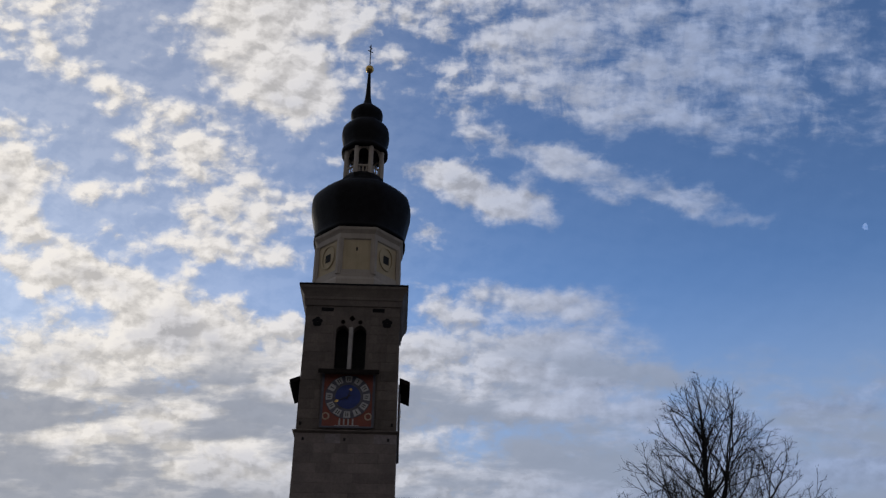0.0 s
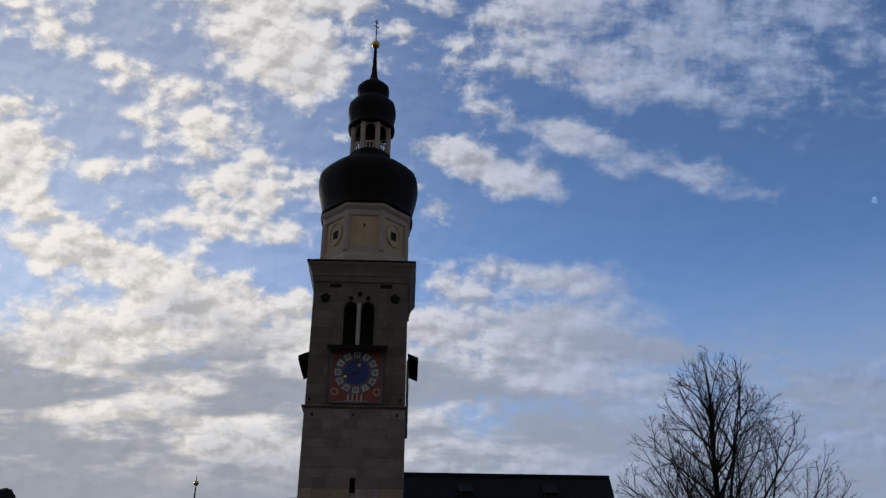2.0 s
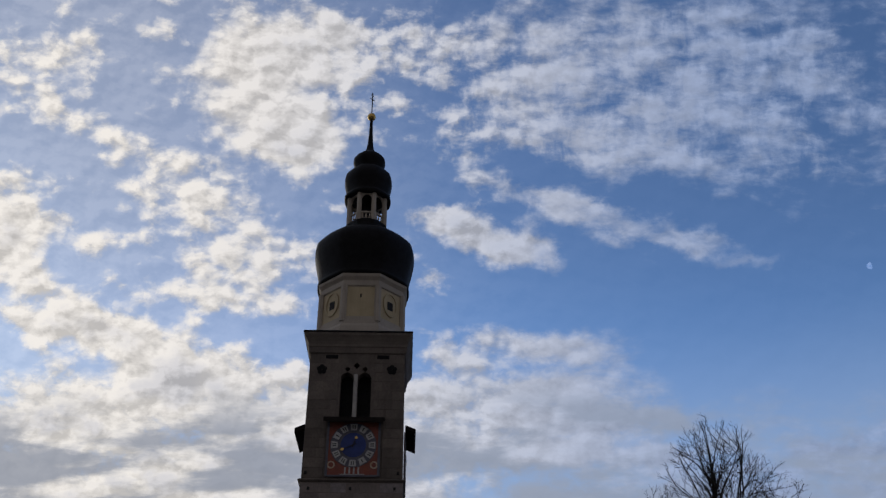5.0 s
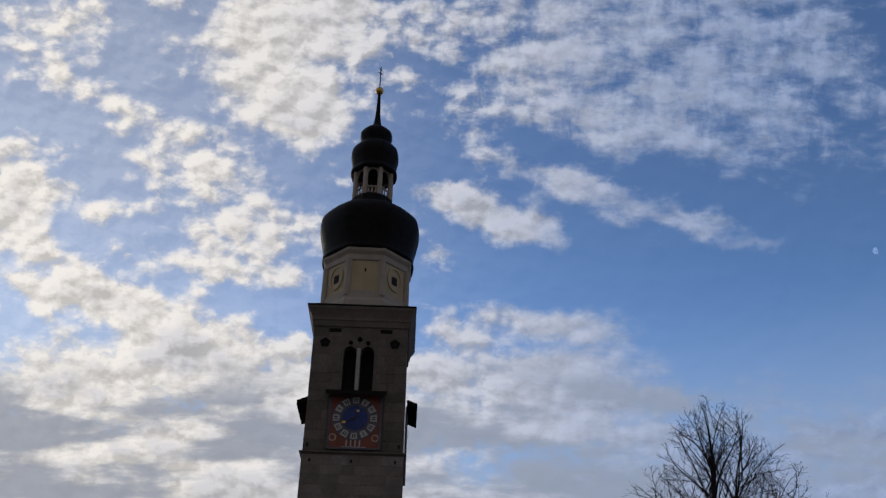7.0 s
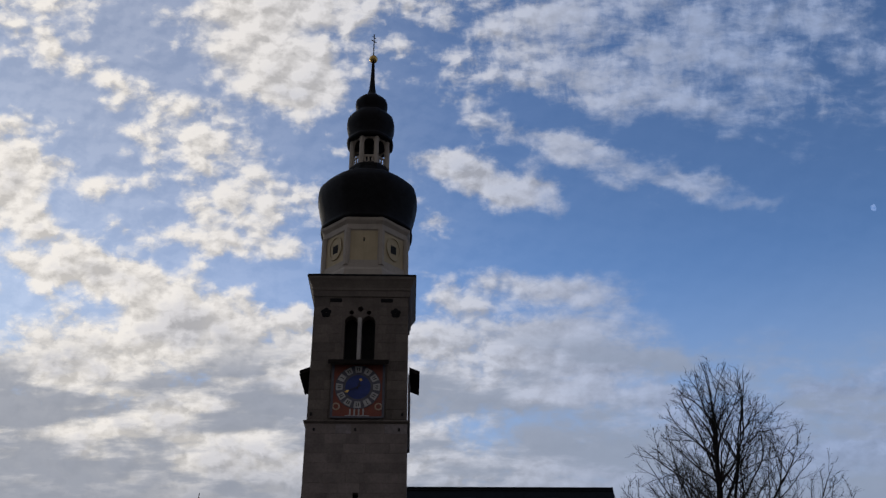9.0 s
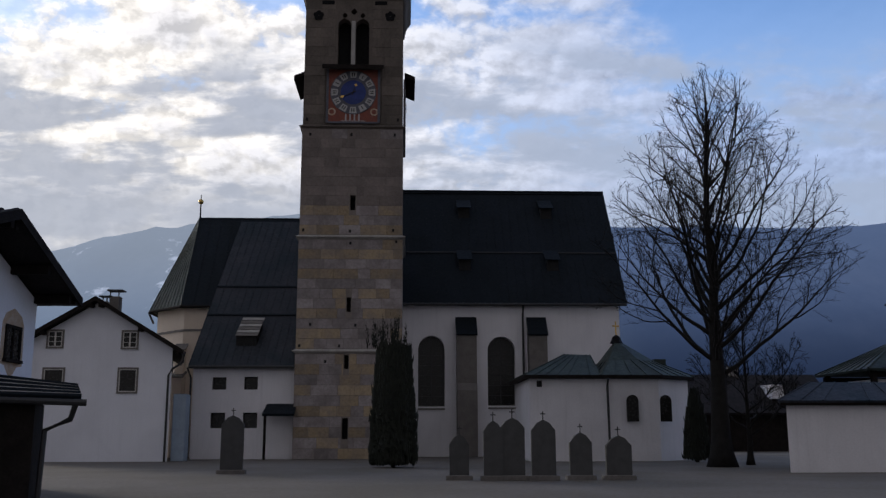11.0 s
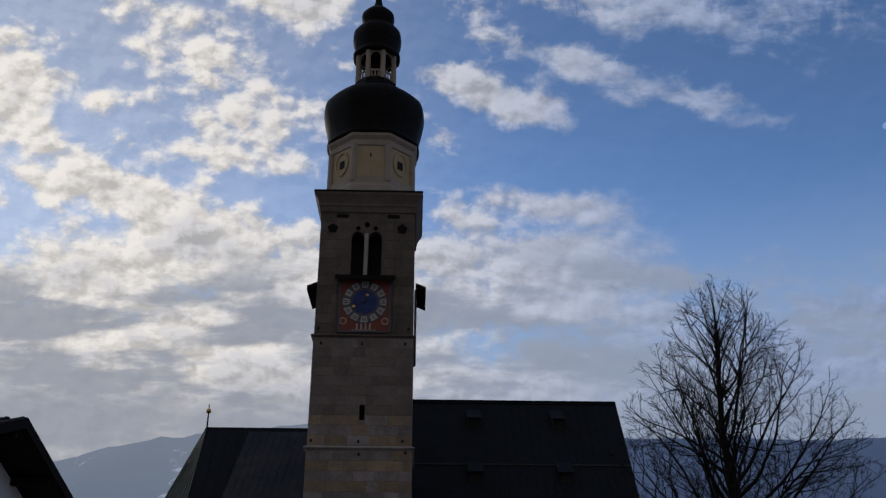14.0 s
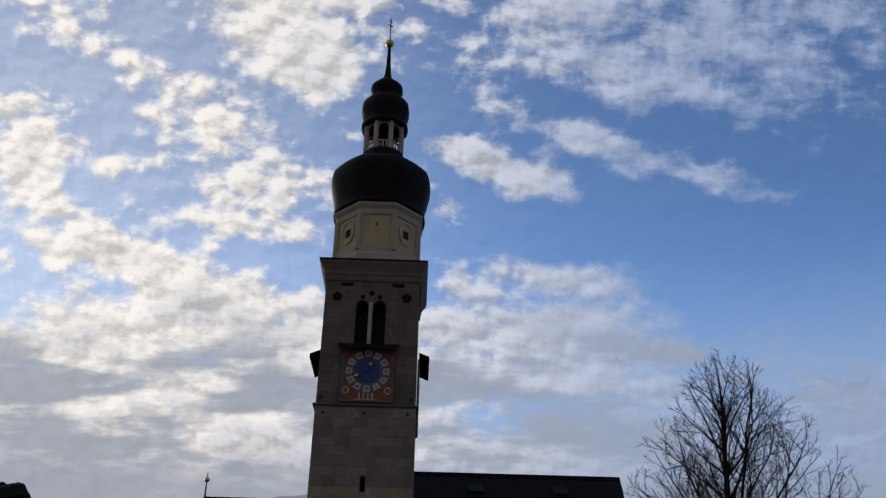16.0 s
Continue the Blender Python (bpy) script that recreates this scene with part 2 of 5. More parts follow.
# ---------------------------------------------------------------- materials
def material(name, base, rough=0.85, vary=0.25, scale=1.5, fine=14.0, bump=0.3, metal=0.0, second=None, streak=0.0, piece=0.0, spec=0.5):
    """Surface with broad stains and fine grain; second: a colour that shows in patches; streak: vertical run-off; piece: change from piece to piece."""
    m = bpy.data.materials.new(name)
    m.use_nodes = True
    t = Tree(m.node_tree)
    where = t.add("ShaderNodeTexCoord").outputs["Object"]
    if piece:
        info = t.add("ShaderNodeObjectInfo")
        where = t.vec("ADD", t.add("ShaderNodeNewGeometry").outputs["Position"], (0, 0, 0))
    broad = t.noise(where, scale, 4.0, 0.55, 0.4)
    grain = t.noise(where, fine, 5.0, 0.6)
    col = t.mix(t.ramp(broad, 0.3, 0.72), base, second or tuple(c * (1 - vary) for c in base))
    col = t.mix(t.math("MULTIPLY", t.ramp(grain, 0.35, 0.75), vary), col, tuple(c * 0.45 for c in base))
    if streak:
        s = t.add("ShaderNodeMapping")
        t.put(s.inputs["Vector"], where)
        s.inputs["Scale"].default_value = (2.2, 2.2, 0.12)
        runs = t.ramp(t.noise(s.outputs[0], 2.0, 5.0, 0.65), 0.48, 0.8)
        col = t.mix(t.math("MULTIPLY", runs, streak), col, tuple(c * 0.4 for c in base))
    if piece:
        gain = t.math("MULTIPLY_ADD", info.outputs["Random"], 2 * piece, 1 - piece)
        col = t.mix(1.0, col, t.xyz(gain, gain, gain), "MULTIPLY")
    p = t.add("ShaderNodeBsdfPrincipled")
    t.put(p.inputs["Base Color"], col)
    t.put(p.inputs["Roughness"], t.ramp(grain, 0.2, 0.8, max(rough - 0.12, 0.03), min(rough + 0.1, 1.0)))
    p.inputs["Metallic"].default_value = metal
    p.inputs["Specular IOR Level"].default_value = spec
    if bump:
        b = t.add("ShaderNodeBump")
        b.inputs["Strength"].default_value, b.inputs["Distance"].default_value = bump, 0.02
        t.put(b.inputs["Height"], grain)
        t.put(p.inputs["Normal"], b.outputs[0])
    out = t.add("ShaderNodeOutputMaterial")
    t.put(out.inputs[0], p.outputs[0])
    return m


STONE = material("grey_breccia_stone", (0.33, 0.295, 0.295), 0.9, 0.45, 1.1, 6.0, 0.6, second=(0.215, 0.187, 0.185), piece=0.24)
TUFF = material("ochre_breccia_stone", (0.37, 0.285, 0.185), 0.9, 0.45, 1.1, 6.0, 0.6, second=(0.26, 0.215, 0.18), piece=0.22)
DARKSTONE = material("weathered_upper_stone", (0.165, 0.136, 0.118), 0.9, 0.35, 0.7, 7.0, 0.6, second=(0.115, 0.098, 0.085), piece=0.2, streak=0.3)
MORTAR = material("mortar", (0.25, 0.215, 0.195), 0.95, 0.25, 2.0, 20.0, 0.5)
MIDSTONE = material("grey_brown_stone", (0.225, 0.19, 0.175), 0.9, 0.35, 0.8, 7.0, 0.6, second=(0.165, 0.14, 0.13), piece=0.14)
LEDGE = material("pale_ledge_stone", (0.42, 0.40, 0.38), 0.85, 0.3, 1.2, 9.0, 0.5, streak=0.3)
CREAM = material("cream_plaster", (0.52, 0.43, 0.28), 0.9, 0.15, 0.7, 10.0, 0.2, streak=0.25)
PALE = material("pale_grey_plaster", (0.42, 0.37, 0.315), 0.9, 0.15, 0.9, 10.0, 0.2, streak=0.25)
WHITE = material("white_lime_plaster", (0.79, 0.775, 0.81), 0.92, 0.12, 0.35, 12.0, 0.25, streak=0.16)
BEIGE = material("beige_plaster", (0.66, 0.56, 0.46), 0.92, 0.12, 0.4, 12.0, 0.25, streak=0.1)
HOUSE = material("white_house_plaster", (0.77, 0.785, 0.86), 0.92, 0.10, 0.4, 14.0, 0.2, streak=0.08)
GREYWALL = material("grey_wall_strip", (0.30, 0.30, 0.31), 0.92, 0.12, 0.4, 14.0, 0.2)
ROOF = material("dark_sheet_roof", (0.013, 0.018, 0.025), 0.7, 0.4, 0.35, 6.0, 0.15, second=(0.010, 0.014, 0.018), streak=0.3, spec=0.1)
ROOF_ANNEX = material("blue_grey_sheet_roof", (0.018, 0.026, 0.033), 0.65, 0.4, 0.4, 6.0, 0.15, second=(0.046, 0.046, 0.056), streak=0.6, spec=0.15)
PATINA = material("dull_green_copper", (0.046, 0.066, 0.056), 0.6, 0.4, 0.8, 6.0, 0.15, second=(0.028, 0.037, 0.035), streak=0.6, spec=0.25)
ONION = material("blackened_shingle_dome", (0.012, 0.012, 0.014), 0.6, 0.4, 2.0, 10.0, 0.4, spec=0.08)
CORNICE = material("brown_cornice_stone", (0.18, 0.152, 0.13), 0.9, 0.25, 0.8, 9.0, 0.4, streak=0.2)
PALEBLUE = material("pale_blue_paint", (0.30, 0.37, 0.45), 0.7, 0.15, 2.0, 12.0, 0.1)
DARKWOOD = material("dark_stained_wood", (0.020, 0.016, 0.015), 0.85, 0.4, 2.5, 18.0, 0.4, spec=0.12)
TILE = material("dark_roof_tile", (0.030, 0.026, 0.027), 0.85, 0.4, 2.5, 14.0, 0.4, spec=0.15)
IRON = material("dark_iron", (0.03, 0.03, 0.033), 0.55, 0.3, 5.0, 20.0, 0.1)
GOLD = material("gilt_metal", (0.75, 0.50, 0.16), 0.35, 0.2, 4.0, 14.0, 0.05, metal=1.0)
# near-black paint for shade inside openings; dormer fronts and a seam share it
DARK = material("dark_opening", (0.012, 0.012, 0.013), 0.9, 0.2, 2.0, 8.0, 0.0)
GLASS = material("old_window_glass", (0.02, 0.019, 0.018), 0.25, 0.3, 3.0, 8.0, 0.0, spec=0.3)
FRAME = material("pale_window_frame", (0.62, 0.60, 0.58), 0.7, 0.1, 3.0, 20.0, 0.1)
TRIM = material("grey_stone_trim", (0.17, 0.155, 0.145), 0.85, 0.25, 2.0, 14.0, 0.3)
CLOCKRED = material("faded_red_paint", (0.25, 0.075, 0.05), 0.85, 0.35, 2.0, 12.0, 0.2, second=(0.20, 0.07, 0.055))
CLOCKBLUE = material("blue_dial_paint", (0.035, 0.06, 0.24), 0.75, 0.3, 2.0, 12.0, 0.15)
CLOCKGREY = material("grey_dial_ring", (0.13, 0.13, 0.16), 0.8, 0.3, 2.0, 12.0, 0.15)
CLOCKWHITE = material("white_dial_paint", (0.47, 0.46, 0.46), 0.8, 0.15, 4.0, 12.0, 0.1)
ORNAMENT = material("ochre_wall_painting", (0.44, 0.31, 0.21), 0.9, 0.35, 4.0, 16.0, 0.1, second=(0.50, 0.41, 0.34))
BARK = material("dark_bark", (0.020, 0.018, 0.017), 0.95, 0.4, 3.0, 20.0, 0.8, spec=0.2)
CYPRESS = material("dark_evergreen", (0.014, 0.018, 0.011), 0.95, 0.5, 3.0, 20.0, 0.2)
GRASS = material("dull_winter_ground", (0.105, 0.090, 0.070), 0.95, 0.4, 0.2, 6.0, 0.3, second=(0.15, 0.13, 0.115))
GRAVE = material("dark_granite", (0.06, 0.06, 0.062), 0.5, 0.3, 3.0, 30.0, 0.1)


# ---------------------------------------------------------------- small building kit
def thing(name, label, category, at=(0, 0, 0), group="", kind=""):
    ob = new(name)
    ob.empty_display_size = 0.5
    ob.matrix_basis = Matrix.Translation(at)
    return tagged(ob, label, category, group, kind)


def part(name, bm, mat, parent=None, label="", smooth=False, kind=""):
    """Links a bmesh, in world coordinates, as one mesh object under a thing or a part."""
    me = bpy.data.meshes.new(name)
    bmesh.ops.recalc_face_normals(bm, faces=bm.faces)
    bm.to_mesh(me)
    bm.free()
    me.materials.append(mat)
    if smooth:
        me.shade_smooth()
    ob = new(name, me)
    if parent is not None:
        ob.parent = parent
        if parent.parent is None:
            ob.matrix_parent_inverse = parent.matrix_basis.inverted()
    return tagged(ob, label, kind=kind)


def box(bm, x0, x1, y0, y1, z0, z1, bevel=0.0):
    vs = [bm.verts.new(p) for p in ((x0, y0, z0), (x1, y0, z0), (x1, y1, z0), (x0, y1, z0), (x0, y0, z1), (x1, y0, z1), (x1, y1, z1), (x0, y1, z1))]
    fs = [bm.faces.new([vs[i] for i in q]) for q in ((0, 3, 2, 1), (4, 5, 6, 7), (0, 1, 5, 4), (1, 2, 6, 5), (2, 3, 7, 6), (3, 0, 4, 7))]
    if bevel:
        bmesh.ops.bevel(bm, geom=list({e for f in fs for e in f.edges}), offset=bevel, segments=1, affect="EDGES")
    return bm


def boxes(*rows, bevel=0.0):
    bm = bmesh.new()
    for r in rows:
        box(bm, *r, bevel=bevel)
    return bm


def extrude(bm, points, way):
    """A closed prism: a polygon of 3D points, pushed along a vector."""
    a = [bm.verts.new(p) for p in points]
    b = [bm.verts.new(Vector(p) + Vector(way)) for p in points]
    bm.faces.new(a)
    bm.faces.new(list(reversed(b)))
    n = len(a)
    for i in range(n):
        bm.faces.new((a[i], b[i], b[(i + 1) % n], a[(i + 1) % n]))
    return bm


def slab(bm, points, thick):
    """A roof plane of that thickness below the given points."""
    p = [Vector(q) for q in points]
    n = (p[1] - p[0]).cross(p[2] - p[0]).normalized()
    if n.z < 0:
        n = -n
    return extrude(bm, p, -n * thick)


def lathe(bm, cx, cy, profile, sides=8, turn=22.5, soft=None):
    """Rings of a regular polygon; radius is to the corners."""
    rings = []
    if soft is not None:  # an octagon with rounded arrises
        for r, z in profile:
            row = []
            for i in range(48):
                a = radians(turn + 7.5 * i)
                off = ((7.5 * i + 22.5) % 45) - 22.5
                f = 1 - soft * (1 - math.cos(radians(22.5)) / math.cos(radians(22.5 - abs(off))))
                row.append(bm.verts.new((cx + r * f * math.cos(a), cy + r * f * math.sin(a), z)))
            rings.append(row)
        sides = 48
    for r, z in (profile if soft is None else ()):
        rings.append([bm.verts.new((cx + r * math.cos(radians(turn + 360 * i / sides)), cy + r * math.sin(radians(turn + 360 * i / sides)), z)) for i in range(sides)])
    for a, b in zip(rings, rings[1:]):
        for i in range(sides):
            bm.faces.new((a[i], a[(i + 1) % sides], b[(i + 1) % sides], b[i]))
    bm.faces.new(list(reversed(rings[0])))
    bm.faces.new(rings[-1])
    return bm


def tube(bm, points, radii, sides=6):
    """A tapered tube through points."""
    rings = []
    for i, p in enumerate(points):
        a, b = Vector(points[max(i - 1, 0)]), Vector(points[min(i + 1, len(points) - 1)])
        d = (b - a).normalized()
        u = d.cross(Vector((0.31, 0.17, 0.93)) if abs(d.z) < 0.9 else Vector((1, 0, 0))).normalized()
        v = d.cross(u)
        r = radii[i] if isinstance(radii, (list, tuple)) else radii
        rings.append([bm.verts.new(Vector(p) + (u * math.cos(k * math.tau / sides) + v * math.sin(k * math.tau / sides)) * r) for k in range(sides)])
    for a, b in zip(rings, rings[1:]):
        for k in range(sides):
            bm.faces.new((a[k], a[(k + 1) % sides], b[(k + 1) % sides], b[k]))
    bm.faces.new(list(reversed(rings[0])))
    bm.faces.new(rings[-1])
    return bm


def curve_profile(points, steps=4):
    """Smooth profile through points (Catmull-Rom)."""
    out = []
    p = [points[0], *points, points[-1]]
    for i in range(1, len(p) - 2):
        for k in range(steps):
            s = k / steps
            q = []
            for c in range(2):
                a, b, d, e = p[i - 1][c], p[i][c], p[i + 1][c], p[i + 2][c]
                q.append(0.5 * (2 * b + (d - a) * s + (2 * a - 5 * b + 4 * d - e) * s * s + (3 * b - a - 3 * d + e) * s ** 3))
            out.append((max(q[0], 0.02), q[1]))
    out.append(points[-1])
    return out


def arch(x0, x1, z0, z1, y, pointed=False, steps=10):
    """Outline of an arched opening on the plane y."""
    r, cx = (x1 - x0) / 2, (x0 + x1) / 2
    rise = r * (1.05 if pointed else 1.0)
    pts = [(x0, y, z0), (x1, y, z0)]
    for i in range(steps + 1):
        a = math.pi * i / steps
        c = abs(math.cos(a))
        zz = math.sqrt(max(1 - ((c + 0.6) / 1.6) ** 2, 0)) / math.sqrt(1 - 0.140625) if pointed else math.sin(a)
        pts.append((cx + r * math.cos(a), y, z1 - rise + rise * zz))
    return pts


def holed(bm, x0, x1, z0, z1, y0, y1, holes):
    """A wall along x, of depth y0..y1, with openings (outlines on a plane y) cut right through."""
    outer = [bm.verts.new(p) for p in ((x0, y0, z0), (x1, y0, z0), (x1, y0, z1), (x0, y0, z1))]
    edges = [bm.edges.new((outer[i], outer[(i + 1) % 4])) for i in range(4)]
    for hole in holes:
        vs = [bm.verts.new((p[0], y0, p[2])) for p in hole]
        edges += [bm.edges.new((vs[i], vs[(i + 1) % len(vs)])) for i in range(len(vs))]
    r = bmesh.ops.triangle_fill(bm, edges=edges, use_beauty=True)
    faces = [g for g in r["geom"] if isinstance(g, bmesh.types.BMFace)]
    e = bmesh.ops.extrude_face_region(bm, geom=faces)
    bmesh.ops.translate(bm, verts=[g for g in e["geom"] if isinstance(g, bmesh.types.BMVert)], vec=(0, y1 - y0, 0))
    return bm


# ---------------------------------------------------------------- ground and mountains
def build_moon():
    """A small pale half moon, far behind everything."""
    m = bpy.data.materials.new("moonlight")
    m.use_nodes = True
    t = Tree(m.node_tree)
    e = t.add("ShaderNodeEmission")
    spots = t.noise(t.add("ShaderNodeTexCoord").outputs["Object"], 0.15, 3.0, 0.5)
    t.put(e.inputs[0], t.mix(t.ramp(spots, 0.35, 0.7), (0.24, 0.37, 0.68), (0.15, 0.29, 0.62)))
    t.put(t.add("ShaderNodeOutputMaterial").inputs[0], e.outputs[0])
    az, el, far, r = radians(MOON[0]), radians(MOON[1]), 4400.0, 17.0
    way = Vector((-math.sin(az) * math.cos(el), math.cos(az) * math.cos(el), math.sin(el)))
    right, up = way.cross(Vector((0, 0, 1))).normalized(), Vector((0, 0, 1))
    c = Vector(EYE) + way * far
    bm = bmesh.new()
    # lit limb on the left, ragged terminator on the right
    outline = [c - right * r * math.cos(a) + up * r * math.sin(a) for a in (math.pi * (k / 16 - 0.5) for k in range(17))]
    inner = [c + right * r * 0.25 * math.cos(a) * (1 + 0.2 * math.sin(9 * a)) + up * r * math.sin(a) for a in (math.pi * (0.5 - k / 16) for k in range(1, 16))]
    extrude(bm, outline + inner, way * 3)
    tagged(part("moon", bm, m), "pale half moon in the evening sky", "moon", kind="structure")


def build_ground():
    bm = bmesh.new()
    lathe(bm, 0, 0, [(4700, -3.0), (4700, -0.004)], 64, 0)
    tagged(part("ground", bm, GRASS), "dull winter grass and gravel round the church", "ground", kind="structure")


def build_mountain(name, label, x0, x1, y, height, seed, mat, snow=None):
    bm = bmesh.new()
    cols, rows = 160, 26
    grid = []
    for j in range(rows + 1):
        row = []
        s = j / rows
        for i in range(cols + 1):
            x = x0 + (x1 - x0) * i / cols
            top = height(x)
            n = noise.fractal((x * 0.0016 + seed, s * 2.2, seed), 1.0, 2.0, 5)
            rise = s ** 0.85
            z = top * (rise + 0.10 * n * math.sin(math.pi * min(s, 1)) + 0.018 * noise.fractal((x * 0.012, seed, 3.3), 1.0, 2.0, 4) * s)
            row.append(bm.verts.new((x, y + 900 * s + 120 * n * s, z - 5)))
        grid.append(row)
    for j in range(rows):
        for i in range(cols):
            bm.faces.new((grid[j][i], grid[j][i + 1], grid[j + 1][i + 1], grid[j + 1][i]))
    tagged(part(name, bm, mat, smooth=True), label, "mountain", kind="structure")


def haze_material():
    m = bpy.data.materials.new("mountain_painted_haze")
    m.use_nodes = True
    t = Tree(m.node_tree)
    pos = t.add("ShaderNodeNewGeometry").outputs["Position"]
    n = t.noise(pos, 0.004, 6.0, 0.62)
    sep = t.add("ShaderNodeSeparateXYZ")
    t.put(sep.inputs[0], pos)
    snow = t.math("MULTIPLY", t.ramp(n, 0.555, 0.625), t.ramp(sep.outputs[2], 330.0, 450.0))
    snow = t.math("MULTIPLY", snow, t.ramp(sep.outputs[0], 700.0, 100.0))
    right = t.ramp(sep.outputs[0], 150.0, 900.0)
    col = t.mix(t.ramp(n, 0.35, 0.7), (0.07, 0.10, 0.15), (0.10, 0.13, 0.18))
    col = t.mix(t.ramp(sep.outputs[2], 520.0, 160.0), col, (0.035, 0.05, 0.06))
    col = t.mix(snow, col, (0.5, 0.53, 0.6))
    # haze painted as emitted colour: paler with height, deeper blue to the right
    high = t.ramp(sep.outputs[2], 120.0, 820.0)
    haze_glow = t.mix(right, t.mix(high, (0.090, 0.130, 0.205), (0.205, 0.242, 0.305)), t.mix(high, (0.004, 0.011, 0.040), (0.052, 0.080, 0.158)))
    # snow patches get a paler glow too
    haze_glow = t.mix(t.math("MULTIPLY", snow, 0.45), haze_glow, (0.33, 0.38, 0.48))
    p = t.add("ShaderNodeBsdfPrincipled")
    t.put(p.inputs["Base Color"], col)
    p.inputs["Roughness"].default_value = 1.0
    t.put(p.inputs["Emission Color"], haze_glow)
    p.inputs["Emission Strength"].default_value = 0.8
    out = t.add("ShaderNodeOutputMaterial")
    t.put(out.inputs[0], p.outputs[0])
    return m


MOON = (-30.13, 27.95)
build_ground()
build_moon()
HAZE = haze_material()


def ridge_height(x):
    az = -math.degrees(math.atan2(x, 3900))
    knots = ((-40, 10.6), (-27, 11.3), (-24, 11.4), (-13, 12.2), (0, 13.2), (6.7, 12.9), (12.9, 12.0), (16.7, 11.2), (20.4, 10.1), (26, 9.8), (42, 9.6))
    for (a, u), (c, v) in zip(knots, knots[1:]):
        if az <= c:
            break
    e = u + (v - u) * min(max((az - a) / (c - a), 0), 1)
    return math.hypot(x, 3900) * math.tan(radians(e))


build_mountain("mountain_range", "blue mountain range with snow patches and painted glowing haze", -3400, 3400, 3000, ridge_height, 4.2, HAZE)

# ---------------------------------------------------------------- church tower
TX, TY, TH = -3.53, 63.38, 3.38      # middle and half width of the shaft


def shaft(bm, z0, z1, grow=0.0, face_holes=()):
    h = TH + grow
    holed(bm, TX - h, TX + h, z0, z1, TY - h, TY - h + 0.7, face_holes)
    return bm


def side_walls(tower, z0, z1, grow, mat):
    h = TH + grow
    part("side_wall", boxes((TX - h, TX - h + 0.7, TY - h + 0.7, TY + h - 0.7, z0, z1)), mat, tower)
    part("side_wall", boxes((TX + h - 0.7, TX + h, TY - h + 0.7, TY + h - 0.7, z0, z1)), mat, tower)
    part("rear_wall", boxes((TX - h, TX + h, TY + h - 0.7, TY + h, z0, z1)), mat, tower)


def rect(x0, x1, z0, z1):
    return [(x0, 0, z0), (x1, 0, z0), (x1, 0, z1), (x0, 0, z1)]


def ring(bm, levels):
    """Square mouldings round the shaft: (projection, z) from below to above."""
    lathe(bm, TX, TY, [((TH + g) * math.sqrt(2), z) for g, z in levels], 4, 45)
    return bm


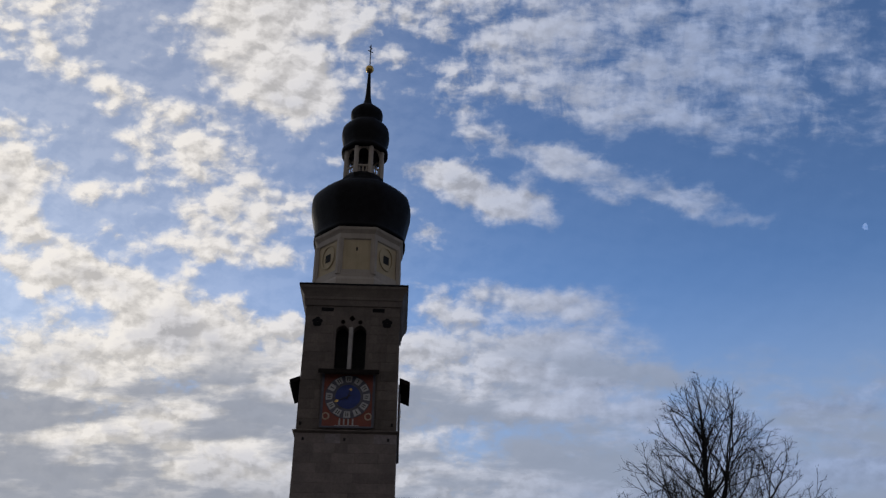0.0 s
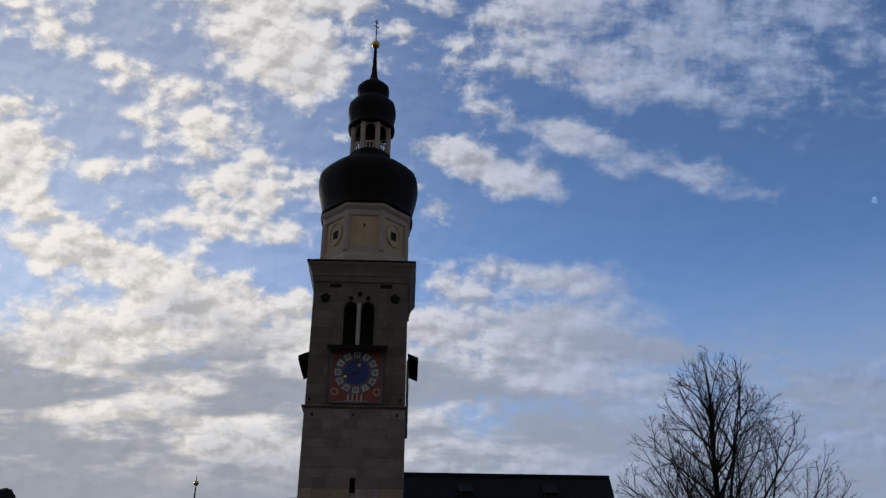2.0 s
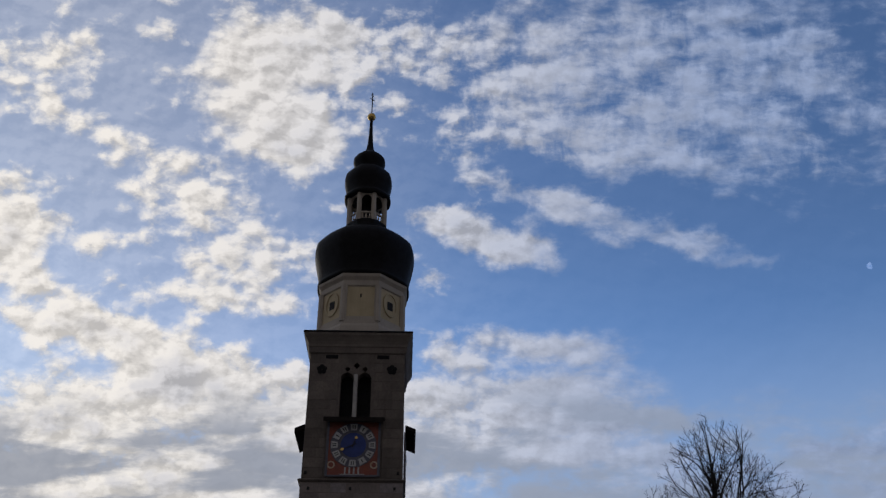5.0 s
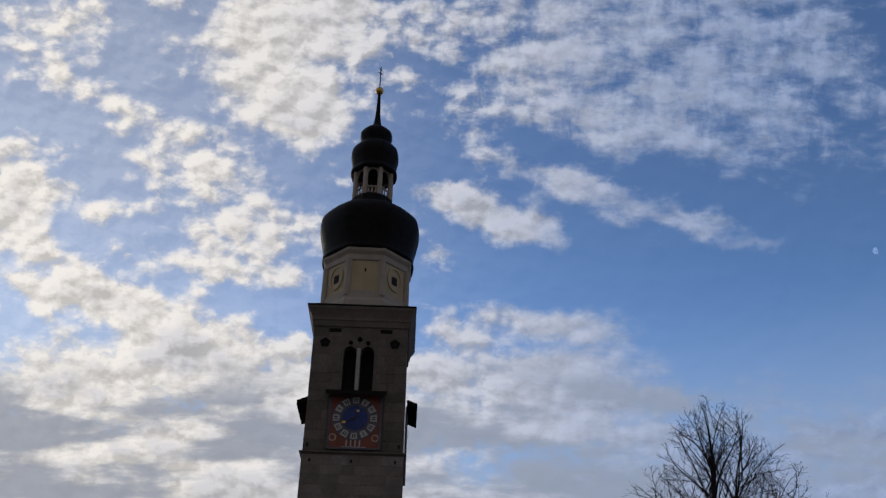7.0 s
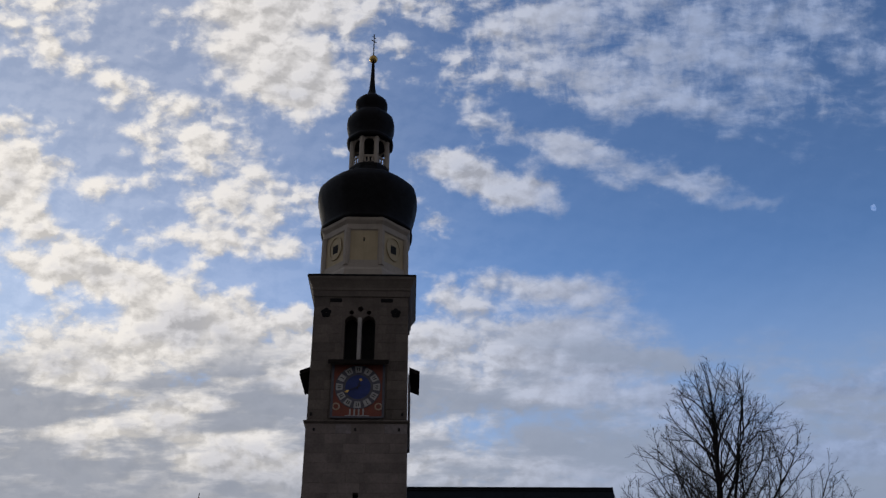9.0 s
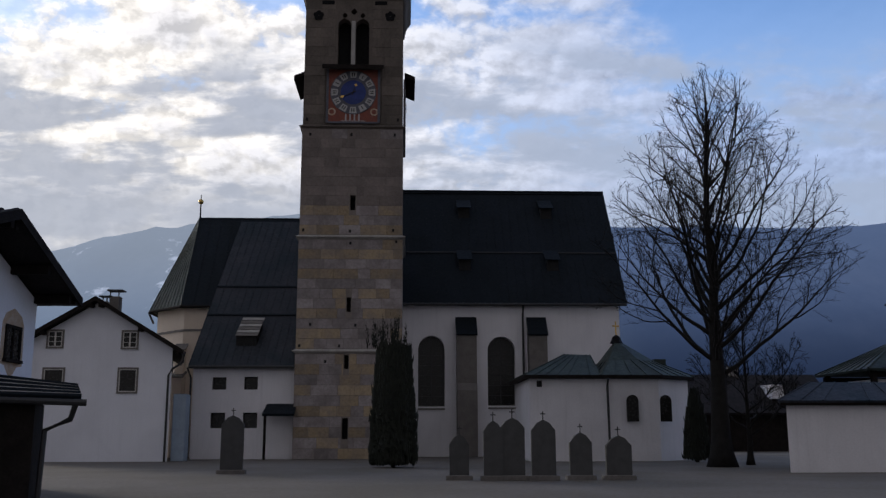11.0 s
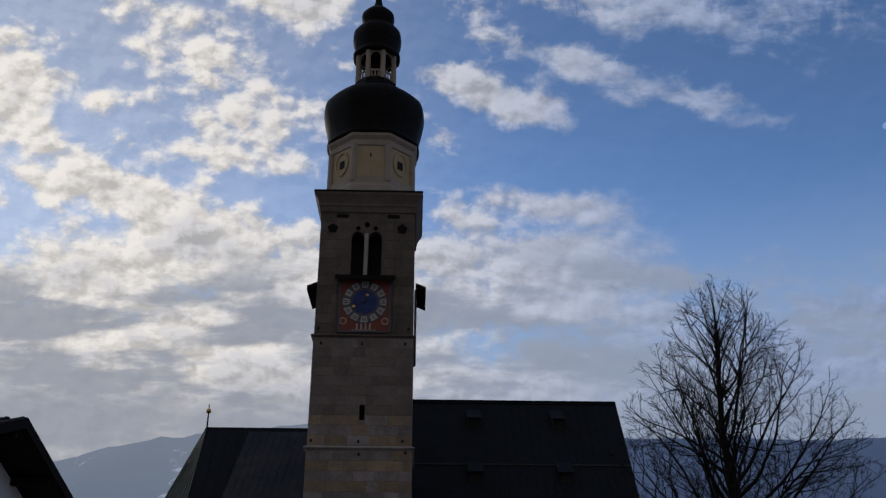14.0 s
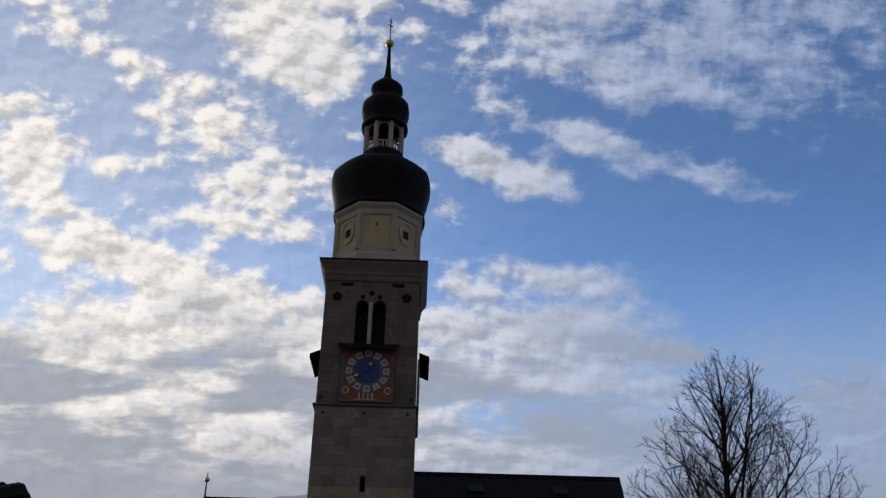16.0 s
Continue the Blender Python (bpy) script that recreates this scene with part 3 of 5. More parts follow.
def build_clock(tower, turn):
    """A painted clock under a small roof on one face; turn is about the tower's middle."""
    m = Matrix.Translation((TX, TY, 0)) @ Matrix.Rotation(radians(turn), 4, "Z")
    f = -TH

    def put(name, bm, mat, parent, label="", smooth=False):
        bmesh.ops.transform(bm, matrix=m, verts=bm.verts)
        return part(name, bm, mat, parent, label, smooth)

    clock = put("clock", boxes((-1.7, 1.7, f - 0.05, f + 0.05, 21.72, 25.4)), CLOCKRED, tower, "painted clock field in faded red")
    put("clock_border", boxes((-1.78, -1.62, f - 0.08, f, 21.7, 25.4), (1.62, 1.78, f - 0.08, f, 21.7, 25.4), (-1.62, 1.62, f - 0.08, f, 21.66, 21.78)), CLOCKGREY, clock)
    bm = bmesh.new()
    extrude(bm, [(-2.02, f - 0.02, 25.80), (2.02, f - 0.02, 25.80), (2.02, f - 0.74, 25.50), (-2.02, f - 0.74, 25.50)], (0, 0, -0.30))
    put("clock_roof", bm, DARKWOOD, clock, "small dark pent roof over the clock")
    cz, r0 = 23.80, 1.52
    bm = bmesh.new()
    extrude(bm, [(r0 * math.cos(a * math.tau / 48), f - 0.05, cz + r0 * math.sin(a * math.tau / 48)) for a in range(48)], (0, -0.03, 0))
    put("dial", bm, CLOCKGREY, clock)
    bm = bmesh.new()
    extrude(bm, [(0.84 * math.cos(a * math.tau / 40), f - 0.08, cz + 0.84 * math.sin(a * math.tau / 40)) for a in range(40)], (0, -0.02, 0))
    put("dial_centre", bm, CLOCKBLUE, clock, "blue dial centre")
    for k in range(12):
        a = k * math.tau / 12
        u, v = math.sin(a), math.cos(a)
        bm = bmesh.new()
        # a pale cartouche with a dark numeral bar in it
        pts = []
        for p, q in ((-0.19, 1.02), (0.19, 1.02), (0.25, 1.45), (-0.25, 1.45)):
            pts.append((q * u + p * v, f - 0.085, cz + q * v - p * u))
        extrude(bm, pts, (0, -0.02, 0))
        plate = put("numeral_plate", bm, CLOCKWHITE, clock)
        bm = bmesh.new()
        bars = (0.0,) if k in (1, 5, 10) else (-0.07, 0.07)
        for b in bars:
            pts = []
            for p, q in ((b - 0.03, 1.10), (b + 0.03, 1.10), (b + 0.04, 1.36), (b - 0.04, 1.36)):
                pts.append((q * u + p * v, f - 0.106, cz + q * v - p * u))
            extrude(bm, pts, (0, -0.008, 0))
        put("numeral", bm, GRAVE, plate)
    for angle, length, w in ((246, 0.95, 0.07), (20, 0.62, 0.08)):
        a = radians(angle)
        u, v = math.sin(a), math.cos(a)
        bm = bmesh.new()
        pts = [(q * u + p * v, f - 0.14, cz + q * v - p * u) for p, q in ((-w * 0.4, -0.2), (w * 0.4, -0.2), (w * 0.25, length * 0.7), (-w * 0.25, length * 0.7))]
        extrude(bm, pts, (0, -0.02, 0))
        hand = put("clock_hand", bm, IRON, clock, "dark clock hand with a gilt tip")
        bm = bmesh.new()
        pts = [(q * u + p * v, f - 0.14, cz + q * v - p * u) for p, q in ((0, length * 0.68), (w * 1.5, length * 0.82), (0, length), (-w * 1.5, length * 0.82))]
        extrude(bm, pts, (0, -0.025, 0))
        put("hand_tip", bm, GOLD, hand, "gilt tip")
    for sx in (-1, 1):
        bm = bmesh.new()
        extrude(bm, [(sx * 1.4 + 0.26 * math.cos(a * math.tau / 16), f - 0.05, 22.45 + 0.26 * math.sin(a * math.tau / 16)) for a in range(16)], (0, -0.02, 0))
        put("roundel", bm, ORNAMENT, clock)
        bm = bmesh.new()
        extrude(bm, [(sx * 1.4 + 0.16 * math.cos(a * math.tau / 16), f - 0.07, 22.45 + 0.16 * math.sin(a * math.tau / 16)) for a in range(16)], (0, -0.012, 0))
        put("roundel_centre", bm, CLOCKRED, clock)
    for i in range(4):
        put("year_bar", boxes((-0.52 + 0.29 * i, -0.42 + 0.29 * i, f - 0.062, f - 0.05, 21.86, 22.3)), CLOCKWHITE, clock)
    put("painted_band", boxes((-0.8, 0.8, f - 0.06, f - 0.05, 21.8, 21.84)), CLOCKWHITE, clock)


def build_tower():
    tower = thing("church_tower", "tall grey stone church tower with black onion domes", "church tower", (TX, TY, 0))
    # shaft in four storeys between string courses
    part("tower_wall", shaft(bmesh.new(), 0, 6.62, 0.0, [rect(-3.82, -3.54, 5.55, 6.42), rect(-3.9, -3.52, 1.2, 2.5)]), MORTAR, tower, "lowest storey of banded stone")
    part("tower_wall", shaft(bmesh.new(), 6.75, 13.98, -0.03, [rect(-3.73, -3.45, 9.15, 10.08)]), MORTAR, tower, "second storey of banded stone")
    part("tower_wall", shaft(bmesh.new(), 14.12, 21.42, -0.06, [rect(-3.62, -3.27, 15.8, 16.8)]), MORTAR, tower, "third storey of greyer stone")
    bell = [[p for p in arch(-4.62, -3.74, 25.72, 29.12, 0, True)], [p for p in arch(-3.44, -2.52, 25.72, 29.12, 0, True)]]
    quat = [(-3.56 + 0.22 * math.cos(a * math.tau / 8) * (1.0 if a % 2 == 0 else 0.8), 0, 29.62 + 0.24 * math.sin(a * math.tau / 8) * (1.0 if a % 2 == 0 else 0.8)) for a in range(8)]
    eyes = [[(cx + 0.17 * math.cos(a * math.tau / 10), 0, 29.34 + 0.17 * math.sin(a * math.tau / 10)) for a in range(10)] for cx in (-4.18, -2.98)]
    part("belfry_wall", shaft(bmesh.new(), 21.56, 30.5, -0.10, [*bell, quat, *eyes]), DARKSTONE, tower, "dark weathered belfry storey")
    for z0, z1, g, mat in ((0, 6.62, 0.0, STONE), (6.75, 13.98, -0.03, STONE), (14.12, 21.42, -0.06, DARKSTONE), (21.56, 30.5, -0.10, DARKSTONE)):
        side_walls(tower, z0, z1, g, mat)
    # black sheets stand in for the shade behind belfry windows and slits
    bm = bmesh.new()
    box(bm, TX - 2.6, TX + 2.6, TY - 2.2, TY - 2.1, 21.6, 30.4)
    part("belfry_interior", bm, DARK, tower, "black sheet in place of the shade inside the belfry")
    part("slit_back", boxes((-4.1, -3.1, TY - 2.6, TY - 2.55, 1.0, 17.2)), DARK, tower)
    for z, g in ((6.62, 0.0), (13.98, -0.03), (21.42, -0.06)):
        part("string_course", ring(bmesh.new(), [(g - 0.02, z - 0.12), (g + 0.10, z - 0.03), (g + 0.17, z), (g + 0.17, z + 0.06), (g - 0.02, z + 0.16)]), LEDGE if z < 20 else DARKSTONE, tower, "pale stone string course" if z < 20 else "")
    part("cornice", ring(bmesh.new(), [(-0.08, 30.5), (0.0, 30.55), (0.02, 30.95)]), DARKSTONE, tower)
    part("cornice", ring(bmesh.new(), [(0.02, 30.95), (0.08, 31.0), (0.08, 31.18), (0.14, 31.35), (0.26, 31.6), (0.38, 31.78), (0.40, 31.95)]), CORNICE, tower, "moulded main cornice")
    part("cornice_cover", ring(bmesh.new(), [(0.45, 31.95), (0.45, 32.05), (-0.2, 32.4)]), ONION, tower, "dark metal cover of the cornice")
    # square put-log holes of the old scaffolding: black blocks painted for their shade
    for x, z in ((-6.55, 21.95), (-0.55, 21.95), (-6.3, 20.9), (-3.6, 20.9), (-0.75, 20.9), (-6.6, 14.45), (-3.6, 14.4), (-0.8, 14.45), (-3.55, 13.6), (-0.6, 13.7), (-6.0, 8.35), (-3.15, 8.3), (-6.65, 7.0), (-4.15, 6.98), (-5.0, 6.0), (-1.9, 8.3)):
        part("putlog_hole", boxes((x - 0.07, x + 0.07, TY - TH - 0.035, TY - TH + 0.2, z - 0.09, z + 0.09)), DARK, tower)
    # mullion and small carved panels
    part("mullion", boxes((-3.73, -3.45, TY - TH + 0.02, TY - TH + 0.5, 25.75, 28.95), bevel=0.05), LEDGE, tower, "slender stone mullion")
    part("window_sill", boxes((-4.75, -2.38, TY - TH - 0.02, TY - TH + 0.4, 25.62, 25.76), bevel=0.02), DARKSTONE, tower)
    f = TY - TH + 0.10
    for x in (-5.95, -1.12):
        bm = bmesh.new()
        for k in range(5):
            a = k * math.tau / 5 + 0.3
            lathe_x, lathe_z = x + 0.2 * math.cos(a), 29.3 + 0.2 * math.sin(a)
            extrude(bm, [(lathe_x + 0.17 * math.cos(b * math.tau / 10), f, lathe_z + 0.17 * math.sin(b * math.tau / 10)) for b in range(10)], (0, -0.05 - 0.006 * k, 0))
        part("rosette", bm, ONION, tower, "dark carved rosette")
    for x in (-5.3, -1.75):
        part("panel", boxes((x - 0.42, x + 0.42, f - 0.05, f + 0.02, 30.12, 30.4), bevel=0.015), ONION, tower)
    for turn in (0, 90, -90):
        build_clock(tower, turn)
    # eight-sided drum with pilasters
    R8 = 1 / math.cos(radians(22.5))
    AP = 2.98
    drum = part("drum", lathe(bmesh.new(), TX, TY, [(AP * R8, 32.3), (AP * R8, 37.0)]), CREAM, tower, "cream plastered eight-sided drum")
    part("drum_base", lathe(bmesh.new(), TX, TY, [((AP + 0.40) * R8, 32.1), ((AP + 0.3) * R8, 32.75), ((AP + 0.18) * R8, 33.0), ((AP + 0.12) * R8, 33.6), (AP * R8, 33.66)]), PALE, drum, "pale plinth of the drum")
    part("drum_cornice", lathe(bmesh.new(), TX, TY, [(AP * R8, 36.1), ((AP + 0.1) * R8, 36.18), ((AP + 0.1) * R8, 36.6), ((AP + 0.3) * R8, 36.85), ((AP + 0.34) * R8, 37.05)]), PALE, drum, "pale cornice under the dome")
    for k in range(8):
        a = radians(22.5 + 45 * k)
        px, py = TX + AP * R8 * math.cos(a), TY + AP * R8 * math.sin(a)
        bm = lathe(bmesh.new(), px, py, [(0.26, 33.2), (0.26, 36.2)], 8, 22.5 + 45 * k)
        part("pilaster", bm, PALE, drum)
    for k in range(8):
        turn = Matrix.Translation((TX, TY, 0)) @ Matrix.Rotation(radians(45 * k), 4, "Z")
        d = -AP
        if k % 2:
            bm = bmesh.new()
            outer = [(0.6 * math.cos(a * math.tau / 24), d, 35.02 + 0.86 * math.sin(a * math.tau / 24)) for a in range(24)]
            extrude(bm, outer, (0, -0.02, 0))
            bmesh.ops.transform(bm, matrix=turn, verts=bm.verts)
            niche = part("blind_oculus", bm, CREAM, drum)
            bm = boxes((-0.27, 0.27, d - 0.035, d - 0.02, 34.6, 35.25))
            bmesh.ops.transform(bm, matrix=turn, verts=bm.verts)
            part("window_opening", bm, DARK, niche, "small dark window")
            bm = bmesh.new()
            for a in range(24):
                p, q = a * math.tau / 24, (a + 1) * math.tau / 24
                extrude(bm, [(r * math.cos(s), d - 0.004, 35.02 + (r + 0.26) * math.sin(s)) for r, s in ((0.58, p), (0.72, p), (0.72, q), (0.58, q))], (0, -0.09, 0))
            bmesh.ops.transform(bm, matrix=turn, verts=bm.verts)
            part("moulding", bm, CREAM, niche)
        else:
            bm = boxes((-0.06, 0.06, d - 0.012, d, 35.2, 35.5))
            bmesh.ops.transform(bm, matrix=turn, verts=bm.verts)
            part("slit", bm, DARK, drum)
    # domes
    dome = [(3.42, 37.08), (3.52, 37.22), (3.45, 37.55), (3.52, 38.2), (3.72, 39.1), (3.86, 39.9), (3.8, 40.6), (3.48, 41.15), (2.92, 41.6), (2.28, 41.95), (1.8, 42.3), (1.6, 42.75)]
    part("onion_dome", lathe(bmesh.new(), TX, TY, [(r * 1.03, z) for r, z in curve_profile(dome, 4)], 8, soft=0.45), ONION, tower, "black onion dome with softly rounded sides", True)
    lantern = part("lantern_base", lathe(bmesh.new(), TX, TY, [(1.72, 42.65), (1.72, 42.95), (1.6, 43.2)]), ONION, tower)
    for k in range(8):
        a = radians(22.5 + 45 * k)
        bm = lathe(bmesh.new(), TX + 1.5 * math.cos(a), TY + 1.5 * math.sin(a), [(0.2, 43.05), (0.2, 46.00)], 8, 22.5 + 45 * k)
        part("lantern_pier", bm, PALE, tower, "pale lantern pier")
        turn = Matrix.Translation((TX, TY, 0)) @ Matrix.Rotation(radians(45 * k), 4, "Z")
        bm = bmesh.new()
        pts = [(-0.6, -1.42, 46.00), (-0.6, -1.42, 44.75)] + [(-0.4 * math.cos(s * math.pi / 8), -1.42, 45.05 + 0.5 * math.sin(s * math.pi / 8)) for s in range(9)] + [(0.6, -1.42, 44.75), (0.6, -1.42, 46.00)]
        extrude(bm, pts, (0, 0.16, 0))
        bmesh.ops.transform(bm, matrix=turn, verts=bm.verts)
        part("lantern_arch", bm, PALE, tower)
        foot = boxes((-0.55, 0.55, -1.45, -1.3, 43.15, 43.25))
        bmesh.ops.transform(foot, matrix=turn, verts=foot.verts)
        part("lantern_curb", foot, PALE, tower)
        rail = boxes((-0.55, 0.55, -1.45, -1.3, 43.75, 43.87))
        bmesh.ops.transform(rail, matrix=turn, verts=rail.verts)
        rail = part("lantern_rail", rail, PALE, tower)
        for x in (-0.28, 0.0, 0.28):
            bm = lathe(bmesh.new(), x, -1.38, [(0.05, 43.25), (0.085, 43.40), (0.05, 43.60), (0.06, 43.75)], 6, 0)
            bmesh.ops.transform(bm, matrix=turn, verts=bm.verts)
            part("baluster", bm, PALE, rail)
    part("lantern_core", lathe(bmesh.new(), TX, TY, [(0.35, 43.05), (0.35, 46.00)]), ONION, tower)
    cup = [(1.86, 45.72), (1.9, 45.92), (1.76, 46.25), (1.85, 46.85), (1.96, 47.45), (1.88, 48.05), (1.6, 48.5), (1.25, 48.78), (1.15, 49.0), (1.26, 49.35), (1.34, 49.75), (1.2, 50.15), (0.82, 50.5), (0.46, 50.85), (0.29, 51.4), (0.19, 52.4), (0.11, 54.4)]
    part("cupola", lathe(bmesh.new(), TX, TY, [(r * 1.02, z - 0.12 if z < 52 else z) for r, z in curve_profile(cup, 4)], 8, soft=0.45), ONION, tower, "black double cupola and spire", True)
    bm = bmesh.new()
    bmesh.ops.create_uvsphere(bm, u_segments=20, v_segments=12, radius=0.36)
    bmesh.ops.translate(bm, verts=bm.verts, vec=(TX, TY, 54.65))
    part("gilt_ball", bm, GOLD, tower, "gilt ball on the spire", True)
    bm = bmesh.new()
    tube(bm, [(TX, TY, 54.9), (TX, TY, 57.4)], 0.05)
    tube(bm, [(TX - 0.17, TY - 0.3, 56.5), (TX + 0.17, TY + 0.3, 56.75)], 0.045)
    tube(bm, [(TX - 0.1, TY - 0.2, 57.0), (TX + 0.1, TY + 0.2, 57.12)], 0.04)
    part("cross", bm, IRON, tower, "thin iron cross")
    return tower


TOWER = build_tower()


# ---------------------------------------------------------------- nave, choir and sacristy
def seams(bm, a, b, c, d, count, size=0.05):
    """Standing seams on a roof plane: eave from a to b, ridge from d to c."""
    a, b, c, d = (Vector(p) for p in (a, b, c, d))
    n = (b - a).cross(d - a).normalized()
    if n.z < 0:
        n = -n
    for i in range(count + 1):
        s = i / count
        p, q = a.lerp(b, s), d.lerp(c, s)
        if (q - p).length < 0.3:
            continue
        side = (q - p).cross(n).normalized() * size * 0.5
        extrude(bm, [p - side, p + side, q + side, q - side], n * size)
    return bm


def pent_dormer(roof, x0, x1, y, z, run, rise, name, mat, front):
    """A small shed dormer whose lid leaves the roof plane."""
    bm = bmesh.new()
    extrude(bm, [(x0, y, z - 0.9), (x0, y, z), (x0, y + run, z + rise), (x0, y + run, z - 0.9)], (x1 - x0, 0, 0))
    d = part(name, bm, front, roof)
    bm = bmesh.new()
    slab(bm, [(x0 - 0.12, y - 0.25, z - 0.06), (x1 + 0.12, y - 0.25, z - 0.06), (x1 + 0.12, y + run, z + rise + 0.05), (x0 - 0.12, y + run, z + rise + 0.05)], 0.06)
    return part(name + "_lid", bm, mat, roof)


def build_nave():
    nave = thing("church_nave", "white plastered nave with a steep dark roof", "church", (7, 72, 0))
    x0, x1, ys, yn = -6.0, 15.0, 65.5, 78.5
    holes = [arch(0.92, 2.75, 3.35, 8.2, 0), arch(5.72, 7.63, 3.4, 8.15, 0)]
    part("south_wall", holed(bmesh.new(), x0, x1, 0, 10.6, ys, ys + 0.9, holes), WHITE, nave, "white plastered wall with round-arched windows")
    part("north_wall", boxes((x0, x1, yn - 0.9, yn, 0, 10.6)), WHITE, nave)
    bm = bmesh.new()
    extrude(bm, [(x1 - 0.9, ys + 0.9, 0), (x1 - 0.9, yn - 0.9, 0), (x1 - 0.9, yn - 0.9, 11.5), (x1 - 0.9, 72, 19.6), (x1 - 0.9, ys + 0.9, 11.5)], (0.9, 0, 0))
    part("gable_wall", bm, WHITE, nave)
    for hole, w in zip(holes, ((0.92, 2.75, 3.35, 8.2), (5.72, 7.63, 3.4, 8.15))):
        bm = bmesh.new()
        extrude(bm, [(p[0], ys + 0.62, p[2]) for p in hole], (0, 0.06, 0))
        win = part("window", bm, GLASS, nave, "dark leaded church window")
        cx = (w[0] + w[1]) / 2
        bars = [(cx - 0.035, cx + 0.035, ys + 0.56, ys + 0.62, w[2], w[3])]
        bars += [(w[0] + 0.03, w[1] - 0.03, ys + 0.57, ys + 0.62, w[2] + 0.7 * k, w[2] + 0.7 * k + 0.035) for k in range(1, 6)]
        for bar in bars:
            part("glazing_bar", boxes(bar), IRON, win)
        bm = bmesh.new()
        extrude(bm, [(w[0], ys - 0.06, w[2] - 0.12), (w[1], ys - 0.06, w[2] - 0.12), (w[1], ys + 0.6, w[2] + 0.06), (w[0], ys + 0.6, w[2] + 0.06)], (0, 0, -0.1))
        part("window_sill", bm, TRIM, win)
    for a, b in ((3.55, 4.9), (8.5, 9.75)):
        bm = bmesh.new()
        extrude(bm, [(a, ys, 0), (a, ys - 1.3, 0), (a, ys - 1.3, 4.4), (a, ys - 1.0, 4.9), (a, ys - 1.0, 8.35), (a, ys, 8.9)], (b - a, 0, 0))
        butt = part("buttress", bm, TRIM, nave, "grey stone buttress")
        bm = bmesh.new()
        slab(bm, [(a - 0.06, ys - 1.15, 8.2), (b + 0.06, ys - 1.15, 8.2), (b + 0.06, ys, 9.5), (a - 0.06, ys, 9.5)], 0.12)
        box(bm, a, b, ys - 0.98, ys, 8.2, 8.3)
        part("buttress_cover", bm, ROOF, butt, "dark sheet cover")
    ye, ze, yr, zr = 65.05, 10.45, 72.0, 20.15
    bm = bmesh.new()
    slab(bm, [(x0, ye, ze), (15.5, ye, ze), (15.55, yr, zr), (x0, yr, zr)], 0.25)
    roof = part("roof", bm, ROOF, nave, "steep dark sheet-metal roof")
    bm = bmesh.new()
    slab(bm, [(x0, 2 * yr - ye, ze), (15.5, 2 * yr - ye, ze), (15.55, yr, zr), (x0, yr, zr)], 0.25)
    part("north_roof", bm, ROOF, nave)
    part("ridge_cap", tube(bmesh.new(), [(x0, yr, zr + 0.02), (15.55, yr, zr + 0.02)], 0.12), ROOF, roof)
    seam = bmesh.new()
    k = (zr - ze) / (yr - ye)
    seams(seam, (x0, ye, ze), (15.5, ye, ze), (15.55, yr, zr), (x0, yr, zr), 34, 0.018)
    part("standing_seams", seam, ROOF, roof)
    bm = bmesh.new()
    ym = 67.95
    slab(bm, [(x0, ym - 0.06, ze + (ym - ye) * k + 0.012), (15.5, ym - 0.06, ze + (ym - ye) * k + 0.012), (15.5, ym + 0.1, ze + (ym + 0.1 - ye) * k + 0.012), (x0, ym + 0.1, ze + (ym + 0.1 - ye) * k + 0.012)], 0.03)
    part("cross_seam", bm, DARK, roof)
    part("gutter", tube(bmesh.new(), [(x0, ye - 0.08, ze - 0.12), (15.4, ye - 0.08, ze - 0.12)], 0.1, 8), IRON, nave)
    bm = bmesh.new()
    tube(bm, [(8.2, ye - 0.05, ze - 0.2), (8.2, ys - 0.12, ze - 0.8), (8.2, ys - 0.12, 0.1)], 0.075, 8)
    part("downpipe", bm, IRON, nave, "dark downpipe")
    for x, ya in ((4.0, 70.2), (10.3, 70.2), (3.85, 66.9), (10.2, 66.9)):
        za = ze + (ya - ye) * k
        pent_dormer(roof, x, x + 0.85, ya, za + 0.85, 1.5, 1.0, "dormer", ROOF, DARK)
    return nave


